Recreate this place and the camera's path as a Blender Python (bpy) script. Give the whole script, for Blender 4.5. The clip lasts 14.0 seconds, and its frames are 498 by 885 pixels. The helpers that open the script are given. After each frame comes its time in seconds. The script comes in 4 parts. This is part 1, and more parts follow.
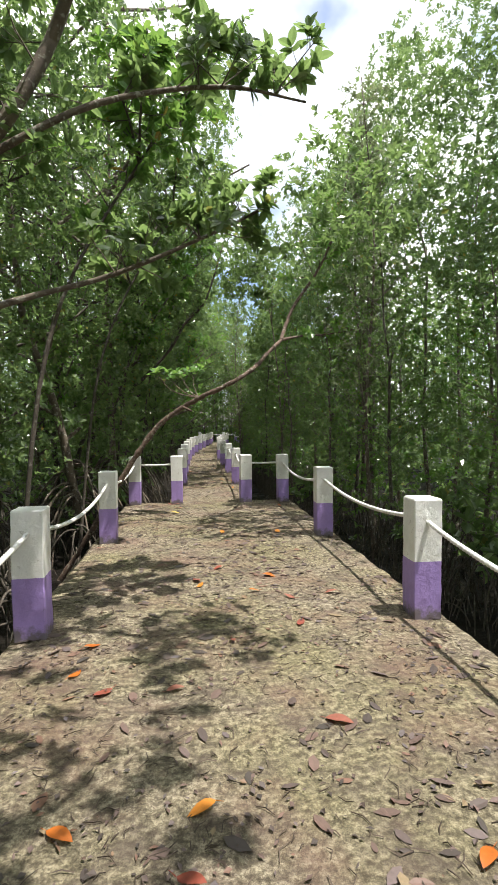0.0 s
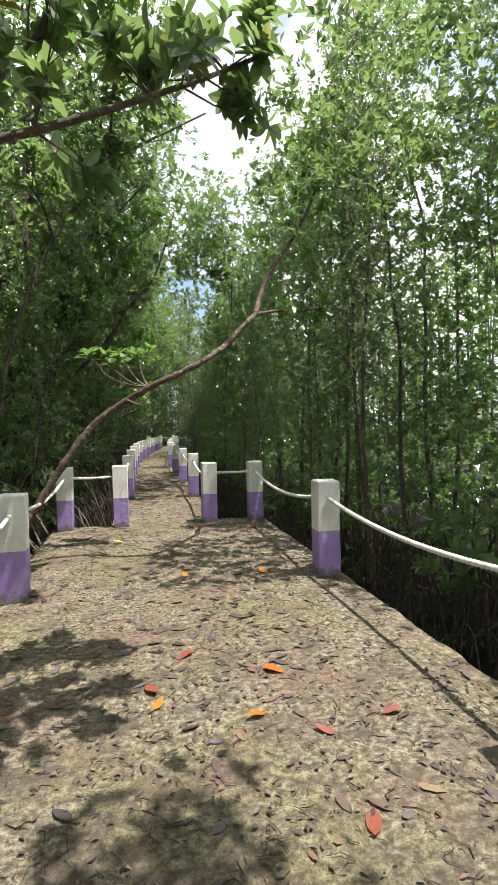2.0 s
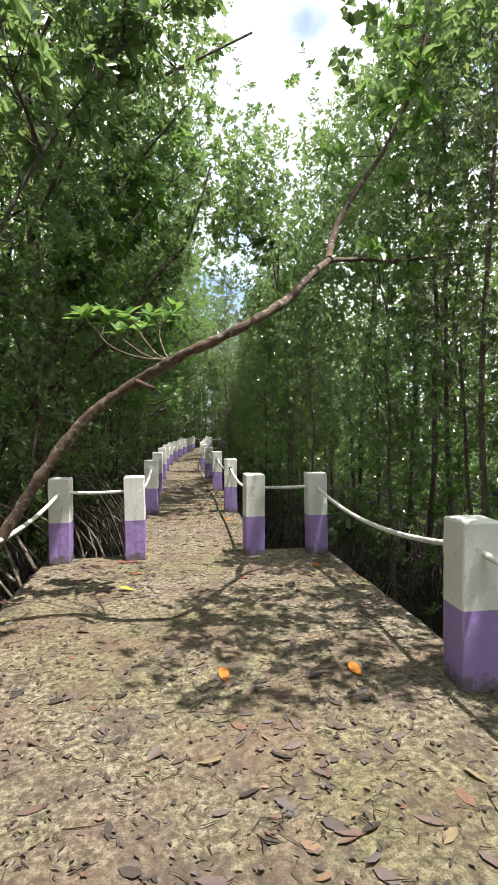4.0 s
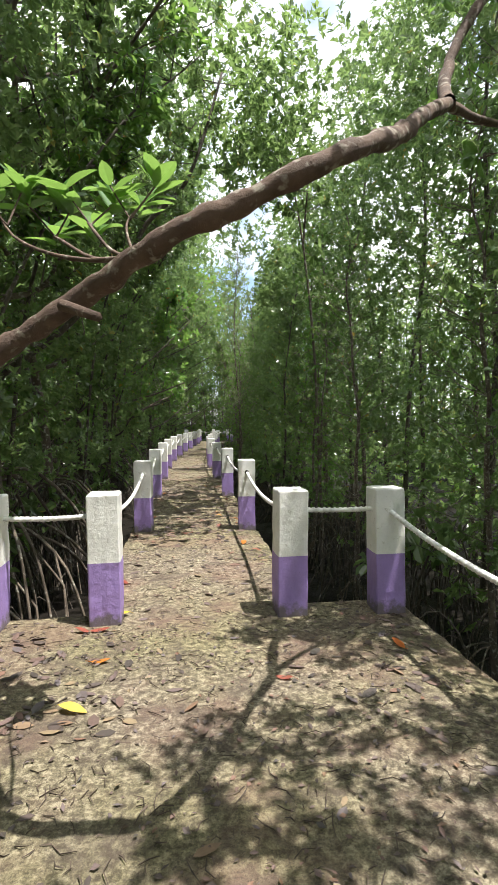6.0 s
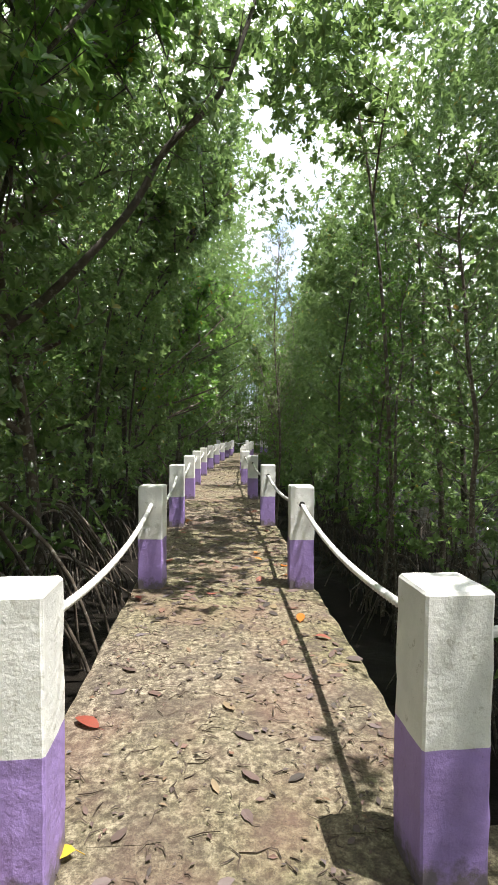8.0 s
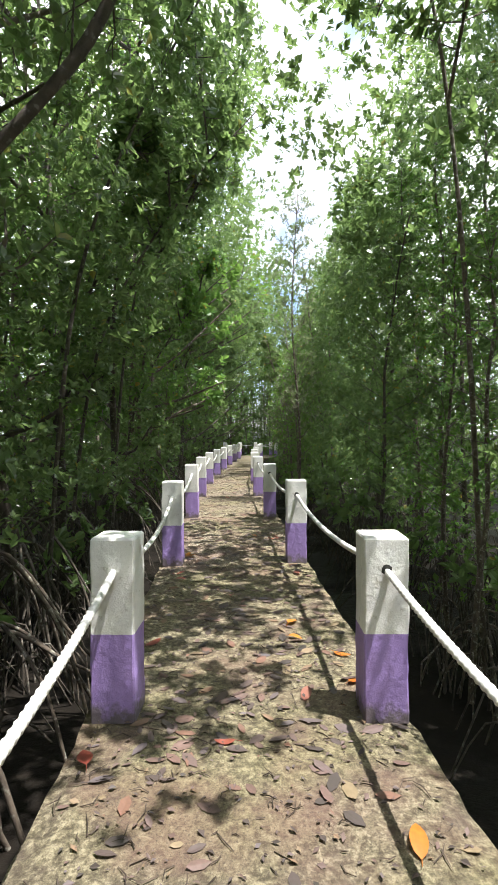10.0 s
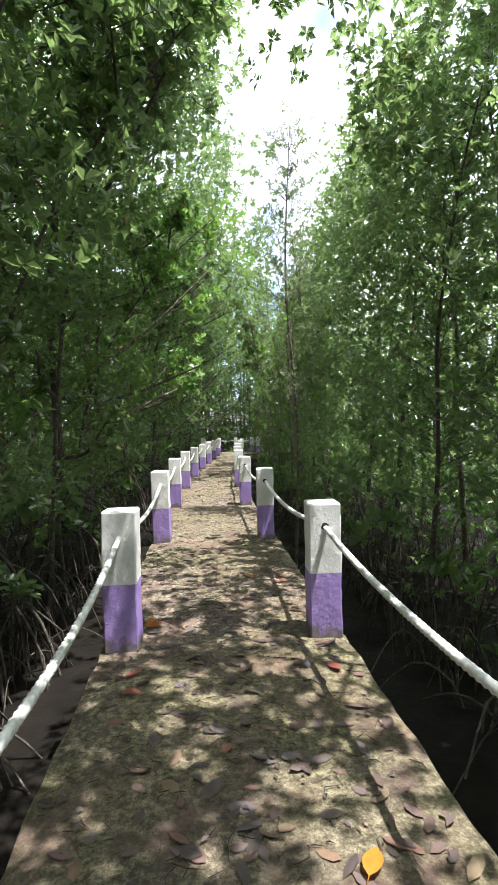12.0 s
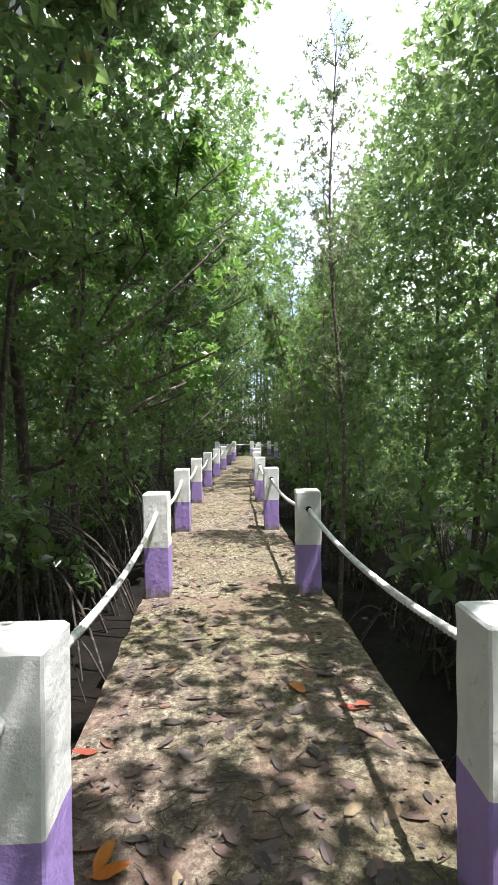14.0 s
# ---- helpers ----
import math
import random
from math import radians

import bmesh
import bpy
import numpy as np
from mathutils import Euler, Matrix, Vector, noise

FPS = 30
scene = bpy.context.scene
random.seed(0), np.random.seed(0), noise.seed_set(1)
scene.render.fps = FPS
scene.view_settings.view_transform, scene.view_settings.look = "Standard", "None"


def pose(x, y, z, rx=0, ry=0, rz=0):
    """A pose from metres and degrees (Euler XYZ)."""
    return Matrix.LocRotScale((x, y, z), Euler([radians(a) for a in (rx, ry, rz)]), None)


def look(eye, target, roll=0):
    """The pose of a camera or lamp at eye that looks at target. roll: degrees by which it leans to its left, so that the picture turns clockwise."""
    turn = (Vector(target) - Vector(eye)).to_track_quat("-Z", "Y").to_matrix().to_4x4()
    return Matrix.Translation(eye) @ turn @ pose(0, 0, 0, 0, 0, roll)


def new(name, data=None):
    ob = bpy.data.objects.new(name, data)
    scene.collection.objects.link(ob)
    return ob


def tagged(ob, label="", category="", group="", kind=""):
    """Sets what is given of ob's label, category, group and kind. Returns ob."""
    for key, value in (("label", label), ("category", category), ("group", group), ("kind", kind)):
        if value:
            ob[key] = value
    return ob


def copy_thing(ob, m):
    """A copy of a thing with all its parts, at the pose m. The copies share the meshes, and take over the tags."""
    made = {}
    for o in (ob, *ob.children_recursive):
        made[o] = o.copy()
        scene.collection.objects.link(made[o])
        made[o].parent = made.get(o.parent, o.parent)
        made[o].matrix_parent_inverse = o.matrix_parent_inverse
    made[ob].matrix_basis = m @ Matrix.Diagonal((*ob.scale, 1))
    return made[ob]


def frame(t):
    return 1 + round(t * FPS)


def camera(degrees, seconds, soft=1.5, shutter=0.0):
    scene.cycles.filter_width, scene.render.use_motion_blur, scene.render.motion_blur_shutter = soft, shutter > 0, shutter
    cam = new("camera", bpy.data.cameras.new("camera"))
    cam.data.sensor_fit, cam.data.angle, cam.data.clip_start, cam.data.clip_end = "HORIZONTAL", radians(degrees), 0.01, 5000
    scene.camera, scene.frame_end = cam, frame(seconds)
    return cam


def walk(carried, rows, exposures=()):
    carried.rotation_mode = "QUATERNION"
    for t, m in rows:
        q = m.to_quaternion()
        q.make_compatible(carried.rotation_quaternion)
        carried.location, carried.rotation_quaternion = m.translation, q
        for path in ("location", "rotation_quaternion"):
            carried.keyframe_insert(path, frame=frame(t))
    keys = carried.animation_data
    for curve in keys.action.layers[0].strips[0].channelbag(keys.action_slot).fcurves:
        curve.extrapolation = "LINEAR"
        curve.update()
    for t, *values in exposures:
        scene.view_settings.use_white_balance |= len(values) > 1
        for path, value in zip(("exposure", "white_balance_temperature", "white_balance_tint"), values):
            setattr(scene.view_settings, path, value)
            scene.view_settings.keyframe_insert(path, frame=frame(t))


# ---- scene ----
cam = camera(52.0, 14.0, soft=0.6)
PATH = [
    (0, (-0.27, -0.568, 1.426), (-0.046, 1.419, 1.358), -0.7),
    (0.5, (-0.276, -0.068, 1.426), (-0.026, 1.915, 1.366), -1.1),
    (1, (-0.289, 0.41, 1.399), (-0.008, 2.389, 1.341), -1.1),
    (1.5, (-0.281, 0.891, 1.395), (0.125, 2.848, 1.331), -2.0),
    (2, (-0.27, 1.381, 1.386), (0.151, 3.335, 1.326), -1.3),
    (2.5, (-0.272, 1.873, 1.382), (0.171, 3.823, 1.33), -1.7),
    (3, (-0.235, 2.393, 1.379), (0.146, 4.356, 1.334), -1.0),
    (3.5, (-0.211, 2.895, 1.375), (0.102, 4.869, 1.326), -0.5),
    (3.7, (-0.182, 3.09, 1.365), (0.118, 5.067, 1.316), -0.7),
    (5.8, (-0.046, 5.211, 1.347), (0.227, 7.19, 1.269), -0.2),
    (6, (-0.04, 5.389, 1.344), (0.23, 7.369, 1.266), -0.5),
    (6.5, (0.009, 5.902, 1.354), (0.242, 7.887, 1.287), -0.3),
    (7, (-0.01, 6.381, 1.352), (0.196, 8.369, 1.291), -0.3),
    (7.5, (0.003, 6.879, 1.35), (0.2, 8.869, 1.305), -0.5),
    (8, (0.02, 7.396, 1.326), (0.165, 9.39, 1.292), 0.2),
    (8.5, (0.008, 7.87, 1.339), (0.149, 9.865, 1.315), -0.5),
    (8.7, (-0.003, 8.075, 1.339), (0.106, 10.072, 1.319), -0.1),
    (10.8, (0.021, 10.197, 1.374), (0.172, 12.191, 1.336), -1.0),
    (11, (0.029, 10.426, 1.372), (0.198, 12.418, 1.333), -0.9),
    (11.5, (0.011, 10.966, 1.366), (0.192, 12.957, 1.32), -0.7),
    (12, (0.011, 11.485, 1.368), (0.219, 13.473, 1.316), -1.4),
    (12.5, (0.038, 11.979, 1.379), (0.241, 13.969, 1.329), -0.2),
    (13, (0.022, 12.474, 1.386), (0.223, 14.463, 1.344), -0.6),
    (13.5, (0.035, 12.982, 1.387), (0.221, 14.973, 1.35), -0.7),
    (14, (0.021, 13.475, 1.382), (0.176, 15.469, 1.342), -0.8),
]
walk(cam, [(t, look(eye, target, roll)) for t, eye, target, roll in PATH], exposures=[(0.0, 0.68, 6500, 11), (5.0, 0.9, 6450, 12), (9.0, 1.08, 6350, 12), (14.0, 1.25, 6050, 15)])

# ---- world and sun ----
SUN_DIR = Vector((0.27, -0.14, 1.0)).normalized()
world = bpy.data.worlds.new("sky")
scene.world = world
world.use_nodes = True
wn = world.node_tree
wn.nodes.clear()
w_out = wn.nodes.new("ShaderNodeOutputWorld")
w_bg = wn.nodes.new("ShaderNodeBackground")
w_bg.inputs["Strength"].default_value = 0.15
w_sky = wn.nodes.new("ShaderNodeTexSky")
w_sky.sky_type = "NISHITA"
w_sky.sun_disc = False
w_sky.sun_elevation = math.asin(SUN_DIR.z)
w_sky.sun_rotation = math.atan2(SUN_DIR.x, SUN_DIR.y)
w_sky.air_density, w_sky.dust_density = 1.0, 2.0
# broken white cloud over blue
w_co = wn.nodes.new("ShaderNodeTexCoord")
w_noise = wn.nodes.new("ShaderNodeTexNoise")
w_noise.inputs["Scale"].default_value = 2.2
w_noise.inputs["Detail"].default_value = 6.0
w_ramp = wn.nodes.new("ShaderNodeValToRGB")
w_ramp.color_ramp.elements[0].position, w_ramp.color_ramp.elements[1].position = 0.42, 0.58
w_mix = wn.nodes.new("ShaderNodeMix")
w_mix.data_type = "RGBA"
w_mix.inputs["B"].default_value = (9.3, 9.4, 9.4, 1.0)
wn.links.new(w_co.outputs["Generated"], w_noise.inputs["Vector"])
wn.links.new(w_noise.outputs["Fac"], w_ramp.inputs["Fac"])
wn.links.new(w_ramp.outputs["Color"], w_mix.inputs["Factor"])
wn.links.new(w_sky.outputs["Color"], w_mix.inputs["A"])
wn.links.new(w_mix.outputs["Result"], w_bg.inputs["Color"])
wn.links.new(w_bg.outputs["Background"], w_out.inputs["Surface"])

sun = new("sun", bpy.data.lights.new("sun", "SUN"))
sun.data.energy = 5.0
sun.data.angle = radians(0.45)
sun.data.color = (1.0, 0.95, 0.87)
sun.matrix_world = look(SUN_DIR * 40, (0, 0, 0))


# ---- materials ----
class Nodes:
    """Short hand for building a node material."""

    def __init__(self, name):
        self.mat = bpy.data.materials.new(name)
        self.mat.use_nodes = True
        self.tree = self.mat.node_tree
        self.tree.nodes.clear()
        self.out = self.add("ShaderNodeOutputMaterial")
        self.bsdf = self.add("ShaderNodeBsdfPrincipled")
        self.link(self.bsdf.outputs["BSDF"], self.out.inputs["Surface"])

    def add(self, kind):
        return self.tree.nodes.new(kind)

    def link(self, a, b):
        self.tree.links.new(a, b)

    def noise(self, scale, detail=4.0, rough=0.55, coord="Object"):
        co = self.add("ShaderNodeTexCoord")
        n = self.add("ShaderNodeTexNoise")
        n.inputs["Scale"].default_value = scale
        n.inputs["Detail"].default_value = detail
        n.inputs["Roughness"].default_value = rough
        self.link(co.outputs[coord], n.inputs["Vector"])
        return n.outputs["Fac"]

    def place(self):
        """World position as a vector, for surfaces shared by several objects."""
        return self.add("ShaderNodeNewGeometry").outputs["Position"]

    def ramp(self, fac, stops):
        r = self.add("ShaderNodeValToRGB")
        e = r.color_ramp.elements
        while len(e) < len(stops):
            e.new(0.5)
        for el, (p, c) in zip(e, stops):
            el.position = p
            el.color = (*c, 1.0) if len(c) == 3 else c
        self.link(fac, r.inputs["Fac"])
        return r.outputs["Color"]

    def mix(self, fac, a, b, mode="MIX"):
        m = self.add("ShaderNodeMix")
        m.data_type = "RGBA"
        m.blend_type = mode
        for value, key in ((fac, "Factor"), (a, "A"), (b, "B")):
            if isinstance(value, (int, float)):
                m.inputs[key].default_value = value
            elif isinstance(value, tuple):
                m.inputs[key].default_value = (*value, 1.0)
            else:
                self.link(value, m.inputs[key])
        return m.outputs["Result"]

    def bump(self, height, strength=0.4, distance=0.01):
        b = self.add("ShaderNodeBump")
        b.inputs["Strength"].default_value = strength
        b.inputs["Distance"].default_value = distance
        self.link(height, b.inputs["Height"])
        self.link(b.outputs["Normal"], self.bsdf.inputs["Normal"])

    def colour(self, c):
        if isinstance(c, tuple):
            self.bsdf.inputs["Base Color"].default_value = (*c, 1.0)
        else:
            self.link(c, self.bsdf.inputs["Base Color"])

    def rough(self, value):
        self.bsdf.inputs["Roughness"].default_value = value


def leaf_material(name, stops, rough=0.22, through_light=0.42, glow=(0.16, 0.34, 0.085), per_object=False):
    n = Nodes(name)
    if per_object:
        rnd = n.add("ShaderNodeObjectInfo").outputs["Random"]
    else:
        rnd = n.add("ShaderNodeNewGeometry").outputs["Random Per Island"]
    col = n.ramp(rnd, stops)
    mottled = n.mix(n.noise(60.0, 2.0), col, n.mix(0.5, col, (0.02, 0.03, 0.01)), "MIX")
    n.colour(mottled)
    n.rough(rough)
    n.bsdf.inputs["Specular IOR Level"].default_value = 0.9 if rough < 0.4 else 0.4
    tr = n.add("ShaderNodeBsdfTranslucent")
    n.link(n.mix(0.7, col, glow), tr.inputs["Color"])
    mx = n.add("ShaderNodeMixShader")
    mx.inputs["Fac"].default_value = through_light
    n.link(n.bsdf.outputs["BSDF"], mx.inputs[1])
    n.link(tr.outputs["BSDF"], mx.inputs[2])
    n.link(mx.outputs["Shader"], n.out.inputs["Surface"])
    return n.mat


LEAF = leaf_material("mangrove_leaf", [(0.0, (0.062, 0.112, 0.045)), (0.45, (0.112, 0.178, 0.072)), (0.8, (0.165, 0.232, 0.098)), (0.985, (0.22, 0.31, 0.10)), (0.996, (0.42, 0.24, 0.03))], 0.20, 0.48, (0.32, 0.475, 0.15))
LEAF_YOUNG = leaf_material("young_leaf", [(0.0, (0.075, 0.20, 0.045)), (0.6, (0.125, 0.29, 0.06)), (0.98, (0.19, 0.34, 0.07)), (0.992, (0.45, 0.22, 0.03))], 0.27, 0.44, (0.30, 0.48, 0.10))
LEAF_GREY = leaf_material("fine_leaf", [(0.0, (0.10, 0.14, 0.07)), (1.0, (0.20, 0.25, 0.13))], 0.4, 0.48, (0.36, 0.44, 0.20))


def bark_material(name, dark, light, lichen):
    n = Nodes(name)
    base = n.ramp(n.noise(9.0, 6.0, 0.65), [(0.3, dark), (0.7, light)])
    spots = n.ramp(n.noise(22.0, 3.0), [(0.56, (0, 0, 0)), (0.66, (1, 1, 1))])
    n.colour(n.mix(spots, base, lichen))
    n.rough(0.85)
    n.bump(n.noise(45.0, 5.0, 0.7), 0.7, 0.012)
    return n.mat


BARK = bark_material("bark", (0.055, 0.042, 0.032), (0.17, 0.135, 0.10), (0.30, 0.29, 0.24))
BARK_DARK = bark_material("wet_bark", (0.034, 0.028, 0.021), (0.105, 0.086, 0.066), (0.16, 0.15, 0.125))
BARK_RED = bark_material("reddish_bark", (0.05, 0.031, 0.023), (0.16, 0.105, 0.075), (0.27, 0.24, 0.19))


def concrete_material():
    n = Nodes("mossy_concrete")
    big = n.noise(0.55, 5.0, 0.6)
    mid = n.noise(3.2, 7.0, 0.7)
    blot = n.noise(26.0, 8.0, 0.78)
    fine = n.noise(110.0, 5.0, 0.75)
    base = n.ramp(blot, [(0.40, (0.075, 0.058, 0.041)), (0.5, (0.19, 0.158, 0.112)), (0.60, (0.45, 0.395, 0.295))])
    green = n.ramp(big, [(0.37, (0, 0, 0)), (0.58, (0.75, 0.75, 0.75))])
    moss = n.ramp(blot, [(0.40, (0.062, 0.057, 0.024)), (0.6, (0.29, 0.262, 0.13))])
    c = n.mix(green, base, moss)
    stain = n.ramp(mid, [(0.48, (0, 0, 0)), (0.62, (0.7, 0.7, 0.7))])
    c = n.mix(stain, c, (0.085, 0.063, 0.05))
    pink = n.ramp(n.noise(1.4, 4.0, 0.65), [(0.48, (0, 0, 0)), (0.64, (0.5, 0.5, 0.5))])
    c = n.mix(pink, c, (0.19, 0.11, 0.085))
    specks = n.ramp(fine, [(0.53, (0, 0, 0)), (0.63, (0.75, 0.75, 0.75))])
    c = n.mix(specks, c, (0.06, 0.047, 0.035))
    n.colour(c)
    n.rough(0.9)
    n.bump(blot, 1.0, 0.018)
    return n.mat


def paint_material(name, colour, shade, chip):
    n = Nodes(name)
    soft = n.ramp(n.noise(5.0, 5.0, 0.65), [(0.35, shade), (0.65, colour)])
    chips = n.ramp(n.noise(21.0, 6.0, 0.75), [(0.60, (0, 0, 0)), (0.66, (0.75, 0.75, 0.75))])
    c = n.mix(chips, soft, chip)
    # splash of mud and algae near the foot
    sep = n.add("ShaderNodeSeparateXYZ")
    co = n.add("ShaderNodeTexCoord")
    n.link(co.outputs["Object"], sep.inputs["Vector"])
    add = n.add("ShaderNodeMath")
    add.operation = "MULTIPLY_ADD"
    n.link(n.noise(16.0, 5.0, 0.7), add.inputs[0])
    add.inputs[1].default_value = -0.26
    n.link(sep.outputs["Z"], add.inputs[2])
    dirt_r = n.add("ShaderNodeMapRange")
    n.link(add.outputs["Value"], dirt_r.inputs["Value"])
    dirt_r.inputs["From Min"].default_value = -0.10
    dirt_r.inputs["From Max"].default_value = -0.04
    dirt_r.inputs["To Min"].default_value = 0.85
    dirt_r.inputs["To Max"].default_value = 0.0
    c = n.mix(dirt_r.outputs["Result"], c, (0.13, 0.115, 0.09))
    n.colour(c)
    n.rough(0.62)
    n.bump(n.noise(26.0, 7.0, 0.66), 0.42, 0.016)
    return n.mat


CONCRETE = concrete_material()
WHITE = paint_material("white_paint", (0.84, 0.84, 0.81), (0.72, 0.73, 0.70), (0.52, 0.51, 0.46))
PURPLE = paint_material("purple_paint", (0.37, 0.26, 0.60), (0.33, 0.23, 0.53), (0.25, 0.18, 0.38))


def rope_material():
    n = Nodes("white_rope")
    n.colour(n.ramp(n.noise(30.0, 4.0), [(0.3, (0.52, 0.52, 0.49)), (0.6, (0.80, 0.80, 0.77))]))
    n.rough(0.7)
    n.bump(n.noise(240.0, 2.0), 0.4, 0.003)
    return n.mat


def mud_material():
    n = Nodes("wet_mud")
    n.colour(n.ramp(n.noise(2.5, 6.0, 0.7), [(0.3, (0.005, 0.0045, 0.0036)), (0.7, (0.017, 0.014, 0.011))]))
    r = n.ramp(n.noise(0.8, 4.0), [(0.4, (0.45, 0.45, 0.45)), (0.6, (0.85, 0.85, 0.85))])
    n.link(r, n.bsdf.inputs["Roughness"])
    n.bsdf.inputs["Specular IOR Level"].default_value = 0.1
    n.bump(n.noise(12.0, 6.0, 0.7), 0.5, 0.04)
    return n.mat


def plain_material(name, dark, light, scale, rough):
    n = Nodes(name)
    n.colour(n.ramp(n.noise(scale, 4.0), [(0.3, dark), (0.7, light)]))
    n.rough(rough)
    return n.mat


ROPE = rope_material()
MUD = mud_material()
HOLE_SHADE = plain_material("hole_shade", (0.01, 0.01, 0.01), (0.03, 0.03, 0.025), 30.0, 0.9)
TWIG = plain_material("dry_twig", (0.035, 0.026, 0.020), (0.11, 0.08, 0.058), 20.0, 0.85)
LITTER_BROWN = leaf_material("dead_leaf", [(0.0, (0.055, 0.043, 0.042)), (0.3, (0.11, 0.078, 0.075)), (0.55, (0.17, 0.105, 0.09)), (0.75, (0.15, 0.125, 0.135)), (0.9, (0.23, 0.12, 0.085)), (1.0, (0.30, 0.23, 0.14))], 0.6, 0.05, (0.3, 0.15, 0.08))
LITTER_ORANGE = leaf_material("orange_leaf", [(0.0, (0.52, 0.13, 0.018)), (1.0, (0.60, 0.23, 0.03))], 0.45, 0.1, (0.6, 0.2, 0.02), True)
LITTER_YELLOW = leaf_material("yellow_leaf", [(0.0, (0.72, 0.48, 0.05)), (1.0, (0.70, 0.56, 0.14))], 0.45, 0.1, (0.6, 0.4, 0.05), True)
LITTER_RED = leaf_material("red_leaf", [(0.0, (0.30, 0.065, 0.045)), (1.0, (0.34, 0.15, 0.11))], 0.5, 0.08, (0.5, 0.1, 0.05), True)


# ---- mesh helpers ----
def mesh_object(name, verts, faces, material, parent=None, label="", smooth=False):
    me = bpy.data.meshes.new(name)
    me.from_pydata([tuple(v) for v in verts], [], faces)
    me.materials.append(material)
    if smooth:
        me.shade_smooth()
    ob = new(name, me)
    ob.parent = parent
    if label:
        ob["label"] = label
    return ob


def part(name, bm, material, parent, label=""):
    me = bpy.data.meshes.new(name)
    bm.to_mesh(me)
    bm.free()
    me.materials.append(material)
    ob = new(name, me)
    ob.parent = parent
    if label:
        ob["label"] = label
    return ob


class Soup:
    """Vertices and faces gathered for one mesh."""

    def __init__(self):
        self.v, self.f = [], []

    def tube(self, pts, radii, sides=6, cap=True):
        base = len(self.v)
        pts = [Vector(p) for p in pts]
        n = len(pts)
        ref = Vector((0.31, 0.77, 0.55))
        for i, p in enumerate(pts):
            d = (pts[min(i + 1, n - 1)] - pts[max(i - 1, 0)]).normalized()
            a = d.cross(ref)
            if a.length < 0.05:
                a = d.cross(Vector((1, 0, 0)))
            a.normalize()
            b = d.cross(a)
            for k in range(sides):
                w = 2 * math.pi * k / sides
                side = a * math.cos(w) + b * math.sin(w)
                lump = 1 + self.lumpy * noise.noise((p + side * radii[i]) * 16) if self.lumpy else 1
                self.v.append(p + side * (radii[i] * lump))
        for i in range(n - 1):
            for k in range(sides):
                k2 = (k + 1) % sides
                self.f.append((base + i * sides + k, base + i * sides + k2, base + (i + 1) * sides + k2, base + (i + 1) * sides + k))
        if cap:
            self.f.append(tuple(base + (n - 1) * sides + k for k in range(sides)))

    def leaf(self, p, d, up, length, width, fold=0.25, droop=0.12):
        """An elliptical leaf, folded along its midrib, from p along d."""
        d = d.normalized()
        s = d.cross(up)
        if s.length < 0.05:
            s = d.cross(Vector((1, 0.2, 0)))
        s.normalize()
        u = s.cross(d)
        i = len(self.v)
        h = width * 0.5
        if self.fine:
            m = 8
            for k in range(m + 1):
                t = k / m
                e = h * math.sin(math.pi * t ** 0.9) ** 0.75 if 0 < k < m else 0.004 * (k == 0)
                mid = p + d * length * t - u * droop * length * t * t
                self.v += [mid + s * e + u * e * fold, mid, mid - s * e + u * e * fold]
            for k in range(m):
                q = i + 3 * k
                self.f += [(q, q + 3, q + 4, q + 1), (q + 1, q + 4, q + 5, q + 2)]
            return
        self.v += [p, p + d * length * 0.34 + s * h * 0.9 + u * (h * fold), p + d * length * 0.76 + s * h * 0.88 + u * (h * fold - droop * length * 0.35),
                   p + d * length - u * droop * length,
                   p + d * length * 0.76 - s * h * 0.88 + u * (h * fold - droop * length * 0.35), p + d * length * 0.34 - s * h * 0.9 + u * (h * fold)]
        self.f += [(i, i + 1, i + 2, i + 3), (i, i + 3, i + 4, i + 5)]

    def small_leaf(self, p, d, up, length, width, droop):
        """A folded four-cornered leaf for foliage that stays some metres away."""
        d = d.normalized()
        s = d.cross(up)
        if s.length < 0.05:
            s = d.cross(Vector((1, 0.2, 0)))
        s.normalize()
        u = s.cross(d)
        i = len(self.v)
        h = width * 0.55
        self.v += [p, p + d * length * 0.5 + s * h + u * h * 0.3, p + d * length - u * droop * length, p + d * length * 0.55 - s * h + u * h * 0.3]
        self.f += [(i, i + 1, i + 2), (i, i + 2, i + 3)]

    plain = False
    fine = False
    lumpy = 0.0

    def whorl(self, rng, p, axis, count, length):
        """A rosette of leaves round the end of a twig."""
        axis = axis.normalized()
        a = axis.orthogonal().normalized()
        b = axis.cross(a)
        w0 = rng.uniform(0, 6.28)
        for k in range(count):
            w = w0 + k * 2.4 + rng.uniform(-0.3, 0.3)
            side = a * math.cos(w) + b * math.sin(w)
            lift = rng.uniform(0.05, 0.9)
            d = side + axis * lift + Vector((0, 0, 0.15))
            ln = length * rng.uniform(0.65, 1.15)
            if self.plain:
                self.small_leaf(p + axis * rng.uniform(-0.05, 0.02), d, axis + Vector((0, 0, 0.5)), ln * 1.05, ln * 0.56, rng.uniform(0.0, 0.25))
                continue
            self.leaf(p + axis * rng.uniform(-0.05, 0.02), d, axis + Vector((0, 0, 0.5)), ln, ln * rng.uniform(0.44, 0.56), rng.uniform(0.1, 0.45), rng.uniform(0.0, 0.25))


